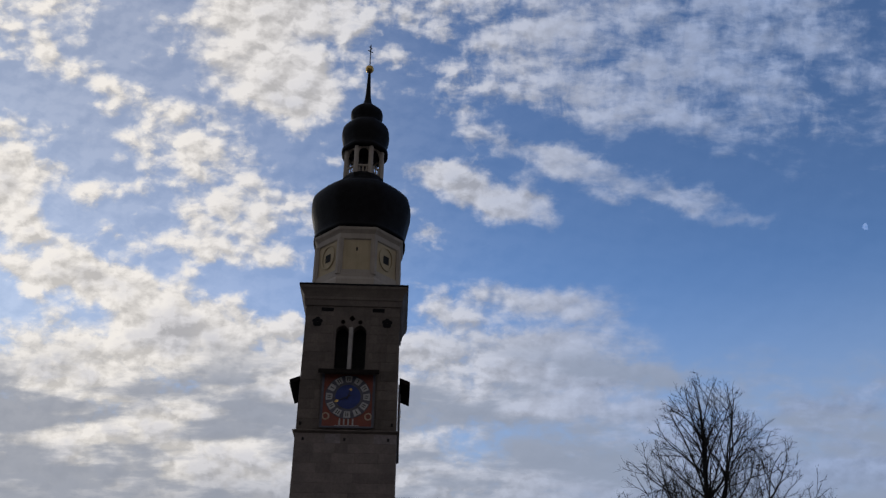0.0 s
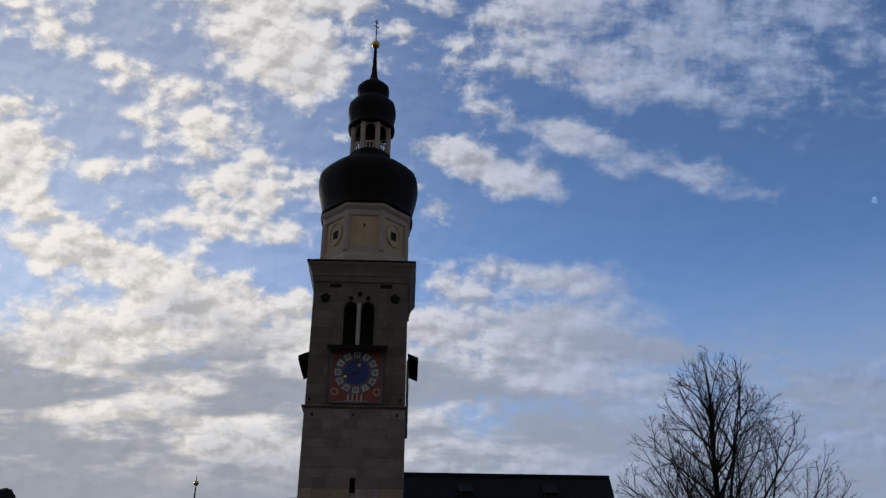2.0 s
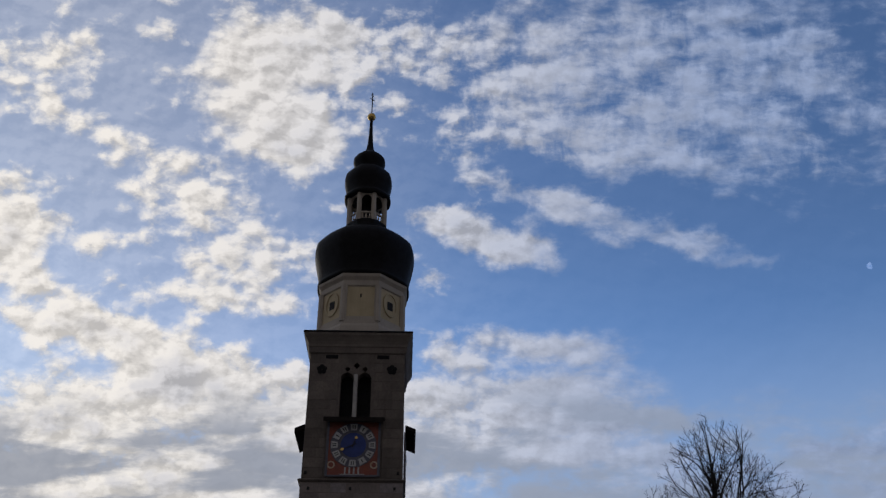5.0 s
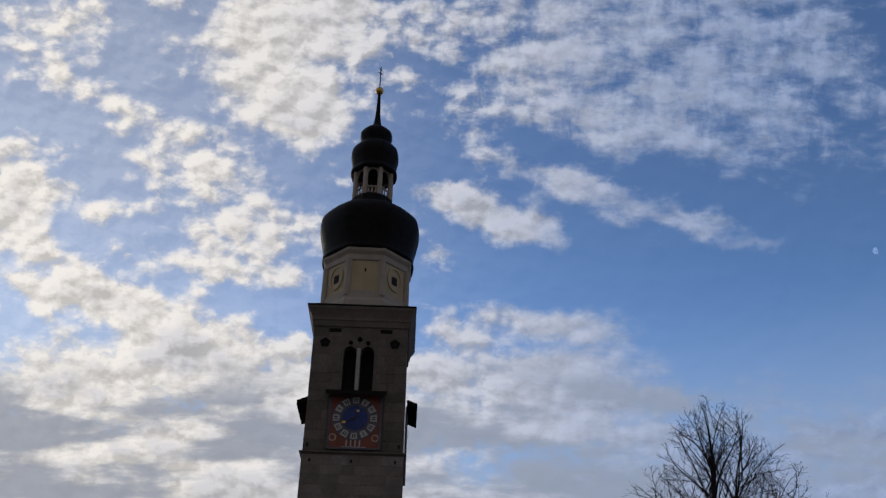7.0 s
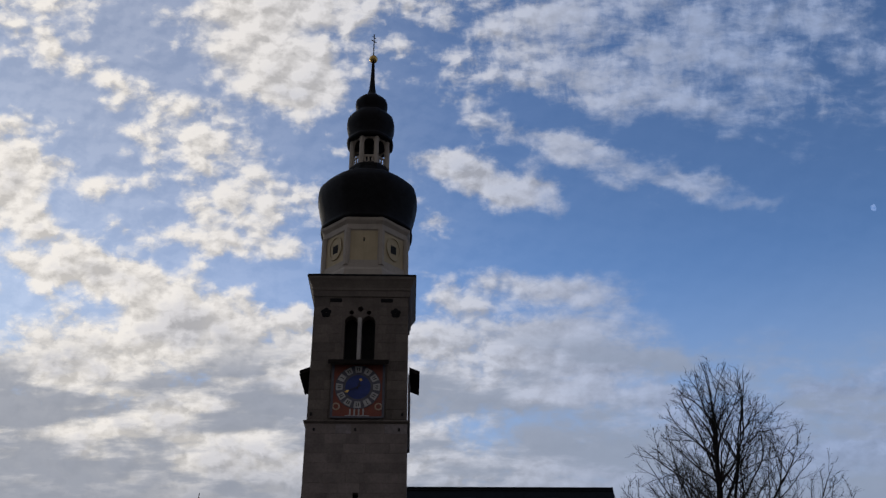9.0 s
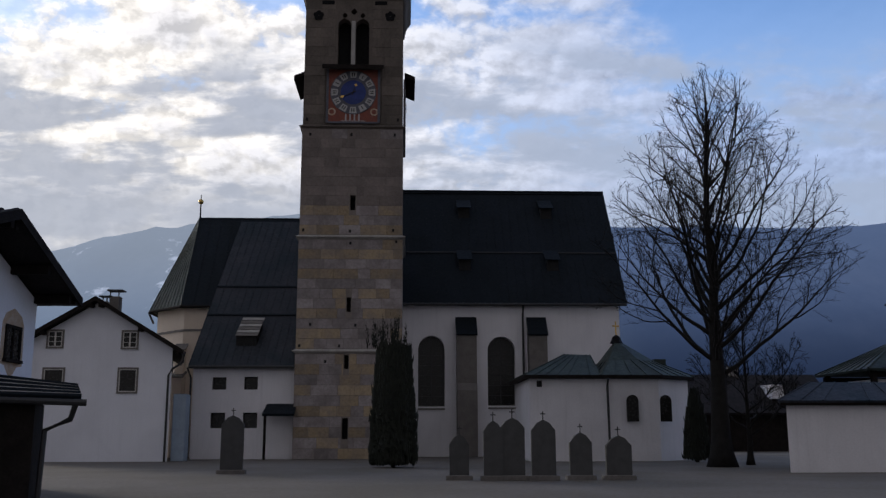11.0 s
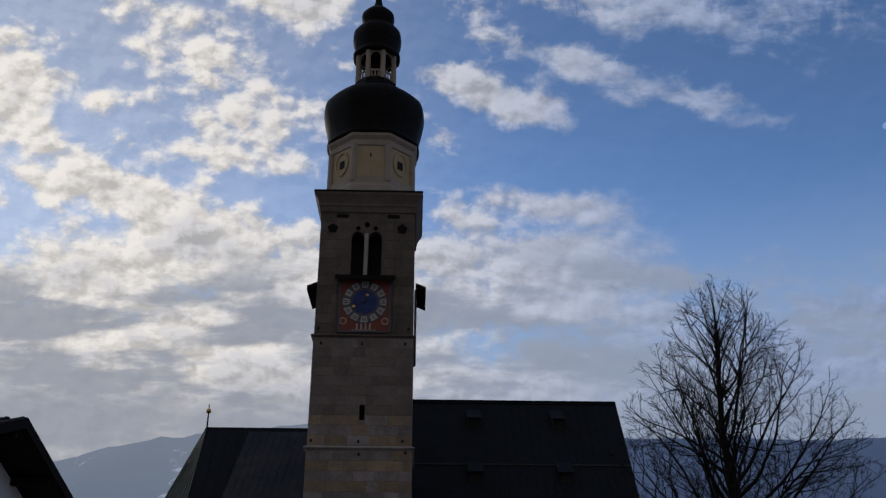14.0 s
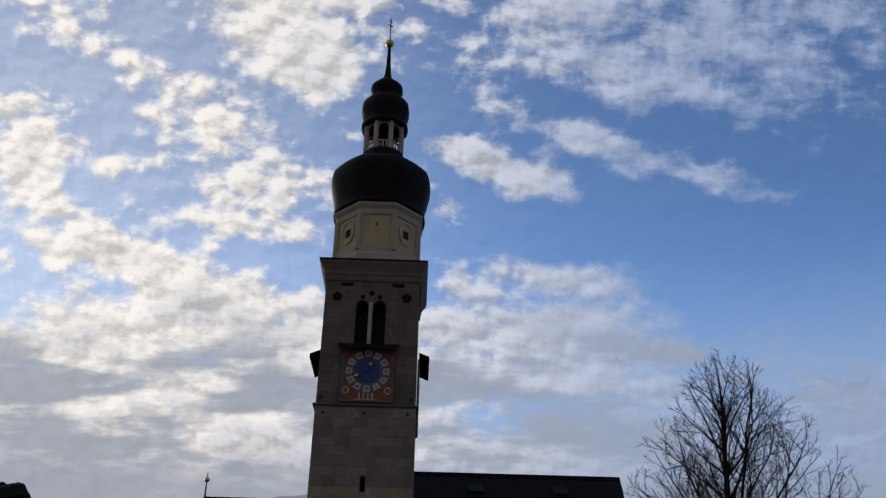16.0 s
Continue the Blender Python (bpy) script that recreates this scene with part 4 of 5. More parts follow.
def build_choir():
    choir = thing("church_choir", "beige plastered choir with a dark hipped roof", "church", (-12, 72, 0))
    A, B, C, D = (-15.4, 66.4), (-18.0, 69.4), (-18.0, 74.6), (-15.4, 77.6)
    wall = [(-5.5, 66.4), A, B, C, D, (-5.5, 77.6)]
    bm = bmesh.new()
    extrude(bm, [(x, y, 0) for x, y in wall], (0, 0, 10.28))
    part("choir_wall", bm, BEIGE, choir, "beige plastered polygonal wall")
    bm = bmesh.new()
    extrude(bm, [(x - 0.04 if x < -10 else x, y - (0.04 if y < 72 else -0.04), 8.55) for x, y in wall], (0, 0, 0.16))
    part("string_course", bm, TRIM, choir, "thin brown string course")
    tip = (-15.85, 72, 17.95)
    # eaves
    e = [(-5.5, 65.9), (-15.55, 65.9), (-18.55, 69.2), (-18.55, 74.8), (-15.55, 78.1), (-5.5, 78.1)]
    ridge_end = (-5.5, 72, 17.95)
    z = 10.3
    faces = [((*e[0], z), (*e[1], z), tip, ridge_end), ((*e[1], z), (*e[2], z), tip), ((*e[2], z), (*e[3], z), tip), ((*e[3], z), (*e[4], z), tip), ((*e[4], z), (*e[5], z), ridge_end, tip)]
    names = ("roof_south", "roof_apse", "roof_apse", "roof_apse", "roof_north")
    for i, (name, pts) in enumerate(zip(names, faces)):
        bm = bmesh.new()
        slab(bm, pts, 0.18)
        roof = part(name, bm, ROOF if i in (0, 4) else PATINA, choir, "dark sheet roof" if i == 0 else "greenish ribbed sheet roof")
        seam = bmesh.new()
        top = (pts[3], pts[2]) if len(pts) == 4 else (pts[2], pts[2])
        seams(seam, pts[0], pts[1], top[1], top[0], 12 if i in (0, 4) else 9, 0.02 if i in (0, 4) else 0.05)
        part("standing_seams", seam, ROOF if i in (0, 4) else PATINA, roof)
    bm = bmesh.new()
    for p, q in zip(e[:-1], e[1:]):
        tube(bm, [(*p, z - 0.08), (*q, z - 0.08)], 0.1, 8)
    part("gutter", bm, DARKWOOD, choir)
    bm = bmesh.new()
    tube(bm, [(-18.6, 69.2, 10.15), (-18.2, 69.1, 9.4)], 0.08, 6)
    part("spout", bm, IRON, choir)
    bm = bmesh.new()
    tube(bm, [tip, (tip[0], 72, 19.75)], [0.07, 0.03])
    finial = part("finial", bm, IRON, choir, "thin rod with a ball")
    bm = bmesh.new()
    bmesh.ops.create_uvsphere(bm, u_segments=12, v_segments=8, radius=0.2)
    bmesh.ops.translate(bm, verts=bm.verts, vec=(tip[0], 72, 19.2))
    part("ball", bm, GOLD, finial, "", True)
    # an arched window in the apse, mostly behind the house
    bm = bmesh.new()
    m = Matrix.Translation((-16.7, 67.9, 0)) @ Matrix.Rotation(math.atan2(B[1] - A[1], B[0] - A[0]) + math.pi, 4, "Z")
    extrude(bm, arch(-0.75, 0.75, 2.5, 7.6, -0.03), (0, 0.04, 0))
    bmesh.ops.transform(bm, matrix=m, verts=bm.verts)
    part("window", bm, GLASS, choir, "tall arched window")
    bm = bmesh.new()
    extrude(bm, [(-15.75, 66.5, 0), (-15.1, 66.5, 0), (-15.1, 65.2, 0), (-15.75, 65.2, 0)], (0, 0, 5.4))
    extrude(bm, [(-15.7, 66.5, 5.4), (-15.15, 66.5, 5.4), (-15.15, 65.7, 5.4), (-15.7, 65.7, 5.4)], (0, 0, 1.9))
    butt = part("buttress", bm, BEIGE, choir, "stepped beige buttress")
    for y, zz in ((65.1, 5.35), (65.6, 7.25)):
        bm = bmesh.new()
        slab(bm, [(-15.85, y, zz), (-15.0, y, zz), (-15.0, 66.4, zz + 0.45), (-15.85, 66.4, zz + 0.45)], 0.08)
        part("buttress_cover", bm, TRIM, butt)


def build_sacristy():
    s = thing("sacristy", "low white sacristy with a long blue-grey sheet roof", "church annex", (-10, 63, 0))
    x0, x1, y0 = -13.3, -6.95, 60.5
    wins = [(-12.07, -11.2, 4.28, 5.05), (-10.1, -9.24, 4.28, 5.08), (-12.1, -11.2, 1.9, 2.85), (-10.1, -9.2, 1.9, 2.85)]
    part("front_wall", holed(bmesh.new(), x0, x1, 0, 5.95, y0, y0 + 0.6, [rect(*w) for w in wins]), WHITE, s, "white plastered wall")
    bm = bmesh.new()
    extrude(bm, [(x0, y0 + 0.6, 0), (-12.7, 66.2, 0), (-12.7, 66.2, 11.5), (x0, y0 + 0.6, 6.1)], (0.5, 0, 0))
    part("side_wall", bm, WHITE, s)
    for a, b, c, d in wins:
        win = part("window", boxes((a, b, y0 + 0.3, y0 + 0.36, c, d)), GLASS, s, "small dark window")
        part("window_frame", boxes((a, b, y0 + 0.24, y0 + 0.3, c, c + 0.06), (a, b, y0 + 0.24, y0 + 0.3, d - 0.06, d), (a, a + 0.06, y0 + 0.24, y0 + 0.3, c + 0.06, d - 0.06), (b - 0.06, b, y0 + 0.24, y0 + 0.3, c + 0.06, d - 0.06)), DARKWOOD, win)
    e0, e1 = (-13.5, 60.05, 5.78), (-6.85, 60.05, 5.78)
    r0, r1 = (-12.6, 71.6, 17.55), (-5.6, 71.6, 17.55)
    bm = bmesh.new()
    slab(bm, [e0, e1, r1, r0], 0.2)
    roof = part("roof", bm, ROOF_ANNEX, s, "long blue-grey sheet roof")
    seam = bmesh.new()
    seams(seam, e0, e1, r1, r0, 13, 0.022)
    part("standing_seams", seam, ROOF_ANNEX, roof)
    for f in (0.30, 0.49):
        p, q = Vector(e0).lerp(Vector(r0), f), Vector(e1).lerp(Vector(r1), f)
        bm = bmesh.new()
        up = Vector((0, 0.09, 0.09))
        extrude(bm, [p, q, q + up, p + up], Vector((0, -0.05, 0.05)))
        part("cross_seam", bm, ROOF, roof)
    # shed dormer with a slatted lid
    bm = bmesh.new()
    extrude(bm, [(-10.85, 61.35, 6.9), (-10.85, 61.35, 7.75), (-10.65, 62.6, 9.0), (-10.65, 62.6, 8.2)], (1.3, 0, 0))
    dormer = part("dormer", bm, DARK, roof, "dark shed dormer")
    for i in range(6):
        f = i / 6
        x, y, zz = -10.9 + 0.26 * f, 61.25 + 1.3 * f, 7.72 + 1.36 * f
        bm = bmesh.new()
        extrude(bm, [(x, y, zz), (x + 1.42, y, zz), (x + 1.46, y + 0.17, zz + 0.18), (x + 0.04, y + 0.17, zz + 0.18)], (0, -0.03, 0.03))
        part("dormer_slat", bm, LEDGE if i % 2 else TRIM, roof)
    part("gutter", tube(bmesh.new(), [(-13.5, 59.97, 5.66), (-6.95, 59.97, 5.66)], 0.1, 8), IRON, s)
    part("downpipe", tube(bmesh.new(), [(-13.55, 59.97, 5.6), (-13.4, 60.4, 5.0), (-13.4, 60.4, 0.1)], 0.06, 8), IRON, s, "dark downpipe")
    bm = bmesh.new()
    slab(bm, [(-8.7, 59.0, 2.75), (-6.75, 59.0, 2.75), (-6.75, 60.45, 3.4), (-8.6, 60.45, 3.4)], 0.15)
    porch = part("porch_roof", bm, ROOF, s, "small dark porch roof")
    part("porch_post", boxes((-8.6, -8.45, 59.1, 59.25, 0, 2.65)), DARKWOOD, porch)


build_nave()
build_choir()
build_sacristy()


# ---------------------------------------------------------------- chapel
def build_chapel():
    c = thing("chapel", "low white chapel with a dull green copper roof", "chapel", (11, 57, 0))
    ox, oy, R = 12.95, 57.6, 4.2
    body = [(7.1, 54.2), (10.2, 54.2)]
    ang = [radians(a) for a in (-112.5, -67.5, -22.5, 22.5, 67.5, 112.5)]
    poly = [(7.1, 54.2)] + [(ox + R * math.cos(a), oy + R * math.sin(a) * 0.85) for a in ang] + [(7.1, 61.0)]
    bm = bmesh.new()
    extrude(bm, [(x, y, 0) for x, y in poly], (0, 0, 4.75))
    wall = part("chapel_wall", bm, WHITE, c, "white plastered chapel wall")
    eave = [(6.75, 53.8)] + [(ox + (R + 0.42) * math.cos(a), oy + (R + 0.42) * math.sin(a) * 0.85) for a in ang] + [(6.75, 61.4)]
    z = 4.82
    apex = (ox, oy, 7.2)
    bm = bmesh.new()
    extrude(bm, [(x, y, z - 0.2) for x, y in eave], (0, 0, 0.19))
    part("eaves_board", bm, DARKWOOD, c)
    ra, rb = (9.75, 57.6, 6.28), (11.3, 57.6, 6.24)
    for pts in (((*eave[0], z), (*eave[1], z), rb, ra), ((*eave[0], z), (*eave[7], z), ra), ((*eave[7], z), (*eave[6], z), rb, ra)):
        bm = bmesh.new()
        slab(bm, pts, 0.1)
        roof = part("roof", bm, PATINA, c, "dull green ribbed copper roof")
        s = bmesh.new()
        top = (pts[3], pts[2]) if len(pts) == 4 else (pts[2], pts[2])
        seams(s, pts[0], pts[1], top[1], top[0], 7, 0.04)
        part("standing_seams", s, PATINA, roof)
    # concave tent roof over the polygon
    for i in range(1, 7):
        j = i + 1 if i < 6 else 1
        p, q = Vector((*eave[i], z + 0.004)), Vector((*eave[j], z + 0.004))
        mid = 0.5
        a1, b1 = p.lerp(Vector(apex), mid), q.lerp(Vector(apex), mid)
        a1.z -= 0.22
        b1.z -= 0.22
        bm = bmesh.new()
        slab(bm, [p, q, b1, a1], 0.08)
        slab(bm, [a1, b1, Vector(apex)], 0.08)
        roof = part("tent_roof", bm, PATINA, c)
        s = bmesh.new()
        seams(s, p, q, b1, a1, 4, 0.04)
        part("standing_seams", s, PATINA, roof)
    cap = part("roof_cap", lathe(bmesh.new(), ox, oy, [(0.42, 6.95), (0.30, 7.15), (0.24, 7.35), (0.06, 7.46)]), ONION, c, "dark cap of the roof")
    bm = bmesh.new()
    tube(bm, [(ox, oy, 7.4), (ox, oy, 8.3)], 0.04)
    tube(bm, [(ox - 0.2, oy, 8.02), (ox + 0.2, oy, 8.02)], 0.045)
    part("cross", bm, GOLD, cap, "small gilt cross")
    bm = boxes((15.1, 15.8, 57.0, 57.8, 5.2, 5.95))
    part("roof_hatch", bm, PATINA, c)
    for x, y, turn in ((12.95, 53.98, 0), (14.95, 54.35, 0)):
        bm = bmesh.new()
        extrude(bm, arch(x - 0.34, x + 0.34, 2.2, 3.7, y), (0, 0.1, 0))
        part("window", bm, GLASS, c, "small round-arched window")
    part("vent", boxes((7.52, 7.82, 54.17, 54.3, 4.15, 4.5)), DARK, c)
    part("downpipe", tube(bmesh.new(), [(11.55, 53.75, 4.6), (11.55, 54.05, 4.2), (11.6, 54.05, 0)], 0.07, 8), IRON, c)


# ---------------------------------------------------------------- houses
def house_window(parent, x0, x1, z0, z1, y, frame_mat, panes=2, trim=0.1):
    """Window in a wall that faces the camera: trim, casement, glass."""
    w = part("window", boxes((x0 - trim, x1 + trim, y - 0.05, y, z1, z1 + trim), (x0 - trim, x1 + trim, y - 0.08, y, z0 - trim, z0), (x0 - trim, x0, y - 0.05, y, z0, z1), (x1, x1 + trim, y - 0.05, y, z0, z1)), frame_mat, parent, "window with grey surround")
    part("pane", boxes((x0, x1, y - 0.012, y - 0.004, z0, z1)), GLASS, w)
    rows = [(x0, x0 + 0.05, y - 0.03, y - 0.012, z0, z1), (x1 - 0.05, x1, y - 0.03, y - 0.012, z0, z1), (x0 + 0.05, x1 - 0.05, y - 0.03, y - 0.012, z0, z0 + 0.05), (x0 + 0.05, x1 - 0.05, y - 0.03, y - 0.012, z1 - 0.05, z1)]
    cx = (x0 + x1) / 2
    if panes == 2:
        rows.append((cx - 0.045, cx + 0.045, y - 0.035, y - 0.012, z0 + 0.05, z1 - 0.05))
        for k in (1, 2):
            zz = z0 + (z1 - z0) * k / 3
            rows += [(x0 + 0.05, cx - 0.045, y - 0.025, y - 0.012, zz - 0.012, zz + 0.012), (cx + 0.045, x1 - 0.05, y - 0.025, y - 0.012, zz - 0.012, zz + 0.012)]
    part("casement", boxes(*rows), FRAME, w, "pale casement")
    return w


def build_gable_house():
    h = thing("gabled_house", "white gabled house with a shallow dark roof", "house", (-18.3, 60, 0))
    y, ax, az, k = 56.0, -17.98, 9.38, 0.60
    back = -2.45    # the side wall runs back at a slant
    xl, xr = -23.3, -13.55
    bm = bmesh.new()
    extrude(bm, [(xl, y, 0), (xr, y, 0), (xr, y, az - 0.2 - (xr - ax) * k), (ax, y, az - 0.2), (xl, y, az - 0.2 - (ax - xl) * k)], (back, 9.0, 0))
    part("house_wall", bm, HOUSE, h, "white plastered gable wall")
    for sx, end in ((1, -12.75), (-1, -23.9)):
        run = abs(end - ax)
        bm = bmesh.new()
        slab(bm, [(ax, y - 0.7, az), (end, y - 0.7, az - run * k), (end + back, y + 9.5, az - run * k), (ax + back, y + 9.5, az)], 0.14)
        roof = part("roof_slope", bm, TILE, h, "dark tiled roof slope")
        bm = bmesh.new()
        extrude(bm, [(ax, y - 0.73, az + 0.06), (end, y - 0.73, az + 0.06 - run * k), (end, y - 0.73, az - 0.2 - run * k), (ax, y - 0.73, az - 0.2)], (0, 0.05, 0))
        part("barge_board", bm, DARKWOOD, roof, "dark barge board")
        for f in (0.05, 0.5, 0.93):
            px, pz = ax + sx * run * f, az - 0.2 - run * f * k
            part("purlin_end", boxes((px - 0.09, px + 0.09, y - 0.68, y, pz - 0.2, pz)), DARKWOOD, roof)
    part("gutter", tube(bmesh.new(), [(-12.7, y - 0.75, 6.15), (-12.7 + back, y + 9, 6.15)], 0.09, 8), IRON, h)
    part("downpipe", tube(bmesh.new(), [(-12.76, y - 0.5, 6.1), (-12.82, y - 0.4, 5.65), (-13.5, y - 0.15, 5.25), (-13.7, y - 0.12, 4.9), (-13.7, y - 0.12, 0)], 0.065, 8), IRON, h, "bent grey downpipe")
    house_window(h, -20.75, -19.95, 6.55, 7.45, y, TRIM)
    house_window(h, -16.45, -15.65, 6.5, 7.42, y, TRIM)
    house_window(h, -20.85, -19.75, 4.05, 5.25, y, TRIM, 1)
    house_window(h, -16.55, -15.55, 3.95, 5.25, y, TRIM, 1)
    ch = part("chimney", boxes((-17.9, -17.3, y + 1.6, y + 2.2, 8.4, 9.75), bevel=0.02), TRIM, h, "grey chimney with metal caps")
    part("flue", boxes((-18.32, -18.0, y + 1.6, y + 2.0, 8.4, 9.45)), TRIM, ch)
    part("chimney_cap", boxes((-18.05, -17.1, y + 1.5, y + 2.3, 10.08, 10.15)), IRON, ch)
    part("chimney_cap", boxes((-18.5, -17.75, y + 1.5, y + 2.1, 9.72, 9.78)), IRON, ch)
    for x, z in ((-17.86, 9.75), (-17.36, 9.75), (-18.29, 9.42), (-18.05, 9.42)):
        part("cap_leg", boxes((x - 0.03, x + 0.03, y + 1.62, y + 1.68, z, z + 0.34)), IRON, ch)
    part("side_box", boxes((-13.52, -12.75, y + 0.6, y + 1.6, 0, 3.85), bevel=0.03), PALEBLUE, h, "pale blue box against the wall")


def build_near_house():
    h = thing("near_house", "white house with a wide dark overhanging roof", "house", (-15, 25, 0))
    xw, yf, ym, yn = -11.5, 29.86, 25.15, 20.4
    za, k = 7.47, 0.322
    bm = bmesh.new()
    extrude(bm, [(xw, yf, 0), (xw, yn, 0), (xw, yn, za - 0.3 - (ym - yn) * k), (xw, ym, za - 0.3), (xw, yf, za - 0.3 - (yf - ym) * k)], (-10, 0, 0))
    part("house_wall", bm, HOUSE, h, "white plastered gable wall")
    # darker grey strip, slightly proud of the white wall
    part("grey_bay", boxes((xw - 0.2, xw + 0.12, yn, 26.3, 0, 6.4)), GREYWALL, h, "darker grey strip over the near part of the wall")
    xv = -10.3
    for s, ye in ((1, 30.42), (-1, 19.5)):
        run = abs(ye - ym)
        bm = bmesh.new()
        slab(bm, [(xv, ym, za), (xv, ye, za - run * k), (-22, ye, za - run * k), (-22, ym, za)], 0.16)
        roof = part("roof_slope", bm, TILE, h, "dark tiled roof slope")
        bm = bmesh.new()
        extrude(bm, [(xv + 0.02, ym, za + 0.05), (xv + 0.02, ye, za + 0.05 - run * k), (xv + 0.02, ye, za - 0.24 - run * k), (xv + 0.02, ym, za - 0.24)], (-0.05, 0, 0))
        part("barge_board", bm, DARKWOOD, roof, "dark barge board")
        for f in (0.03, 0.5, 0.86):
            py, pz = ym + s * run * f, za - 0.2 - run * f * k
            part("purlin_end", boxes((xw, xv - 0.12, py - 0.1, py + 0.1, pz - 0.26, pz)), DARKWOOD, roof)
        for i in range(26):
            x = xv - 0.1 - 0.42 * i
            p, q = Vector((x, ym, za + 0.02)), Vector((x, ye, za + 0.02 - run * k))
            bm = tube(bmesh.new(), [p, q], 0.06, 6)
            part("tile_row", bm, TILE, roof)
    y0, y1, z0, z1 = 27.75, 28.7, 3.72, 4.62
    x = xw
    part("boxed_eave", boxes((-22, xv - 0.02, yf, 30.4, 5.58, 5.66), (-22, xv - 0.02, 30.34, 30.4, 5.66, 5.9)), DARKWOOD, h, "boxed dark eave")
    w = part("window", boxes((x, x + 0.05, y0 - 0.09, y0, z0, z1), (x, x + 0.05, y1, y1 + 0.09, z0, z1), (x, x + 0.05, y0 - 0.09, y1 + 0.09, z1, z1 + 0.09), (x, x + 0.12, y0 - 0.14, y1 + 0.14, z0 - 0.09, z0)), DARKWOOD, h, "window with a painted ochre surround")
    part("pane", boxes((x + 0.004, x + 0.014, y0, y1, z0, z1)), GLASS, w)
    part("mullion", boxes((x + 0.014, x + 0.04, (y0 + y1) / 2 - 0.04, (y0 + y1) / 2 + 0.04, z0, z1)), DARKWOOD, w)
    bm = bmesh.new()
    c = (y0 + y1) / 2
    pts = [(y0 - 0.35, z0 - 0.15), (c - 0.45, z0 - 0.2), (c - 0.2, z0 - 0.42), (c, z0 - 0.6), (c + 0.2, z0 - 0.42), (c + 0.45, z0 - 0.2), (y1 + 0.35, z0 - 0.15), (y1 + 0.3, z1 + 0.15), (y1 + 0.1, z1 + 0.4), (c + 0.3, z1 + 0.5), (c, z1 + 0.6), (c - 0.3, z1 + 0.5), (y0 - 0.1, z1 + 0.4), (y0 - 0.3, z1 + 0.15)]
    extrude(bm, [(x - 0.01, p, q) for p, q in pts], (0.014, 0, 0))
    part("painted_surround", bm, ORNAMENT, h, "ochre painted window ornament")


def build_shed():
    s = thing("low_shed", "low shed with a ribbed dark roof", "shed", (-9.5, 22.5, 0))
    p0, p1 = (-12.5, 21.3, 2.55), (-7.55, 22.7, 2.42)
    q1, q0 = (-8.3, 24.6, 2.75), (-13.0, 24.4, 3.3)
    bm = bmesh.new()
    slab(bm, [p0, p1, q1, q0], 0.08)
    roof = part("roof", bm, ROOF, s, "dark corrugated shed roof")
    a, b, c, d = (Vector(v) for v in (p0, p1, q1, q0))
    # every second rib is pale: a highlight painted onto the dark roof
    for i in range(9):
        f = i / 8
        bm = tube(bmesh.new(), [a.lerp(d, f) + Vector((0, 0, 0.03)), b.lerp(c, f) + Vector((0, 0, 0.03))], 0.04 if i % 2 else 0.065, 6)
        part("roof_rib", bm, LEDGE if i % 2 else ROOF, roof)
    part("gutter", tube(bmesh.new(), [a + Vector((0, -0.1, -0.12)), b + Vector((0.15, -0.06, -0.12))], 0.08, 8), IRON, s)
    part("downpipe", tube(bmesh.new(), [b + Vector((-0.1, -0.05, -0.15)), b + Vector((-0.25, 0.1, -0.5)), b + Vector((-0.9, 0.3, -0.75)), b + Vector((-0.95, 0.3, -2.3))], 0.07, 8), IRON, s)
    bm = bmesh.new()
    extrude(bm, [(-12.4, 21.6, 0), (-8.6, 22.7, 0), (-9.2, 24.9, 0), (-12.8, 24.4, 0)], (0, 0, 2.3))
    part("shed_wall", bm, DARKWOOD, s, "dark boarded wall")


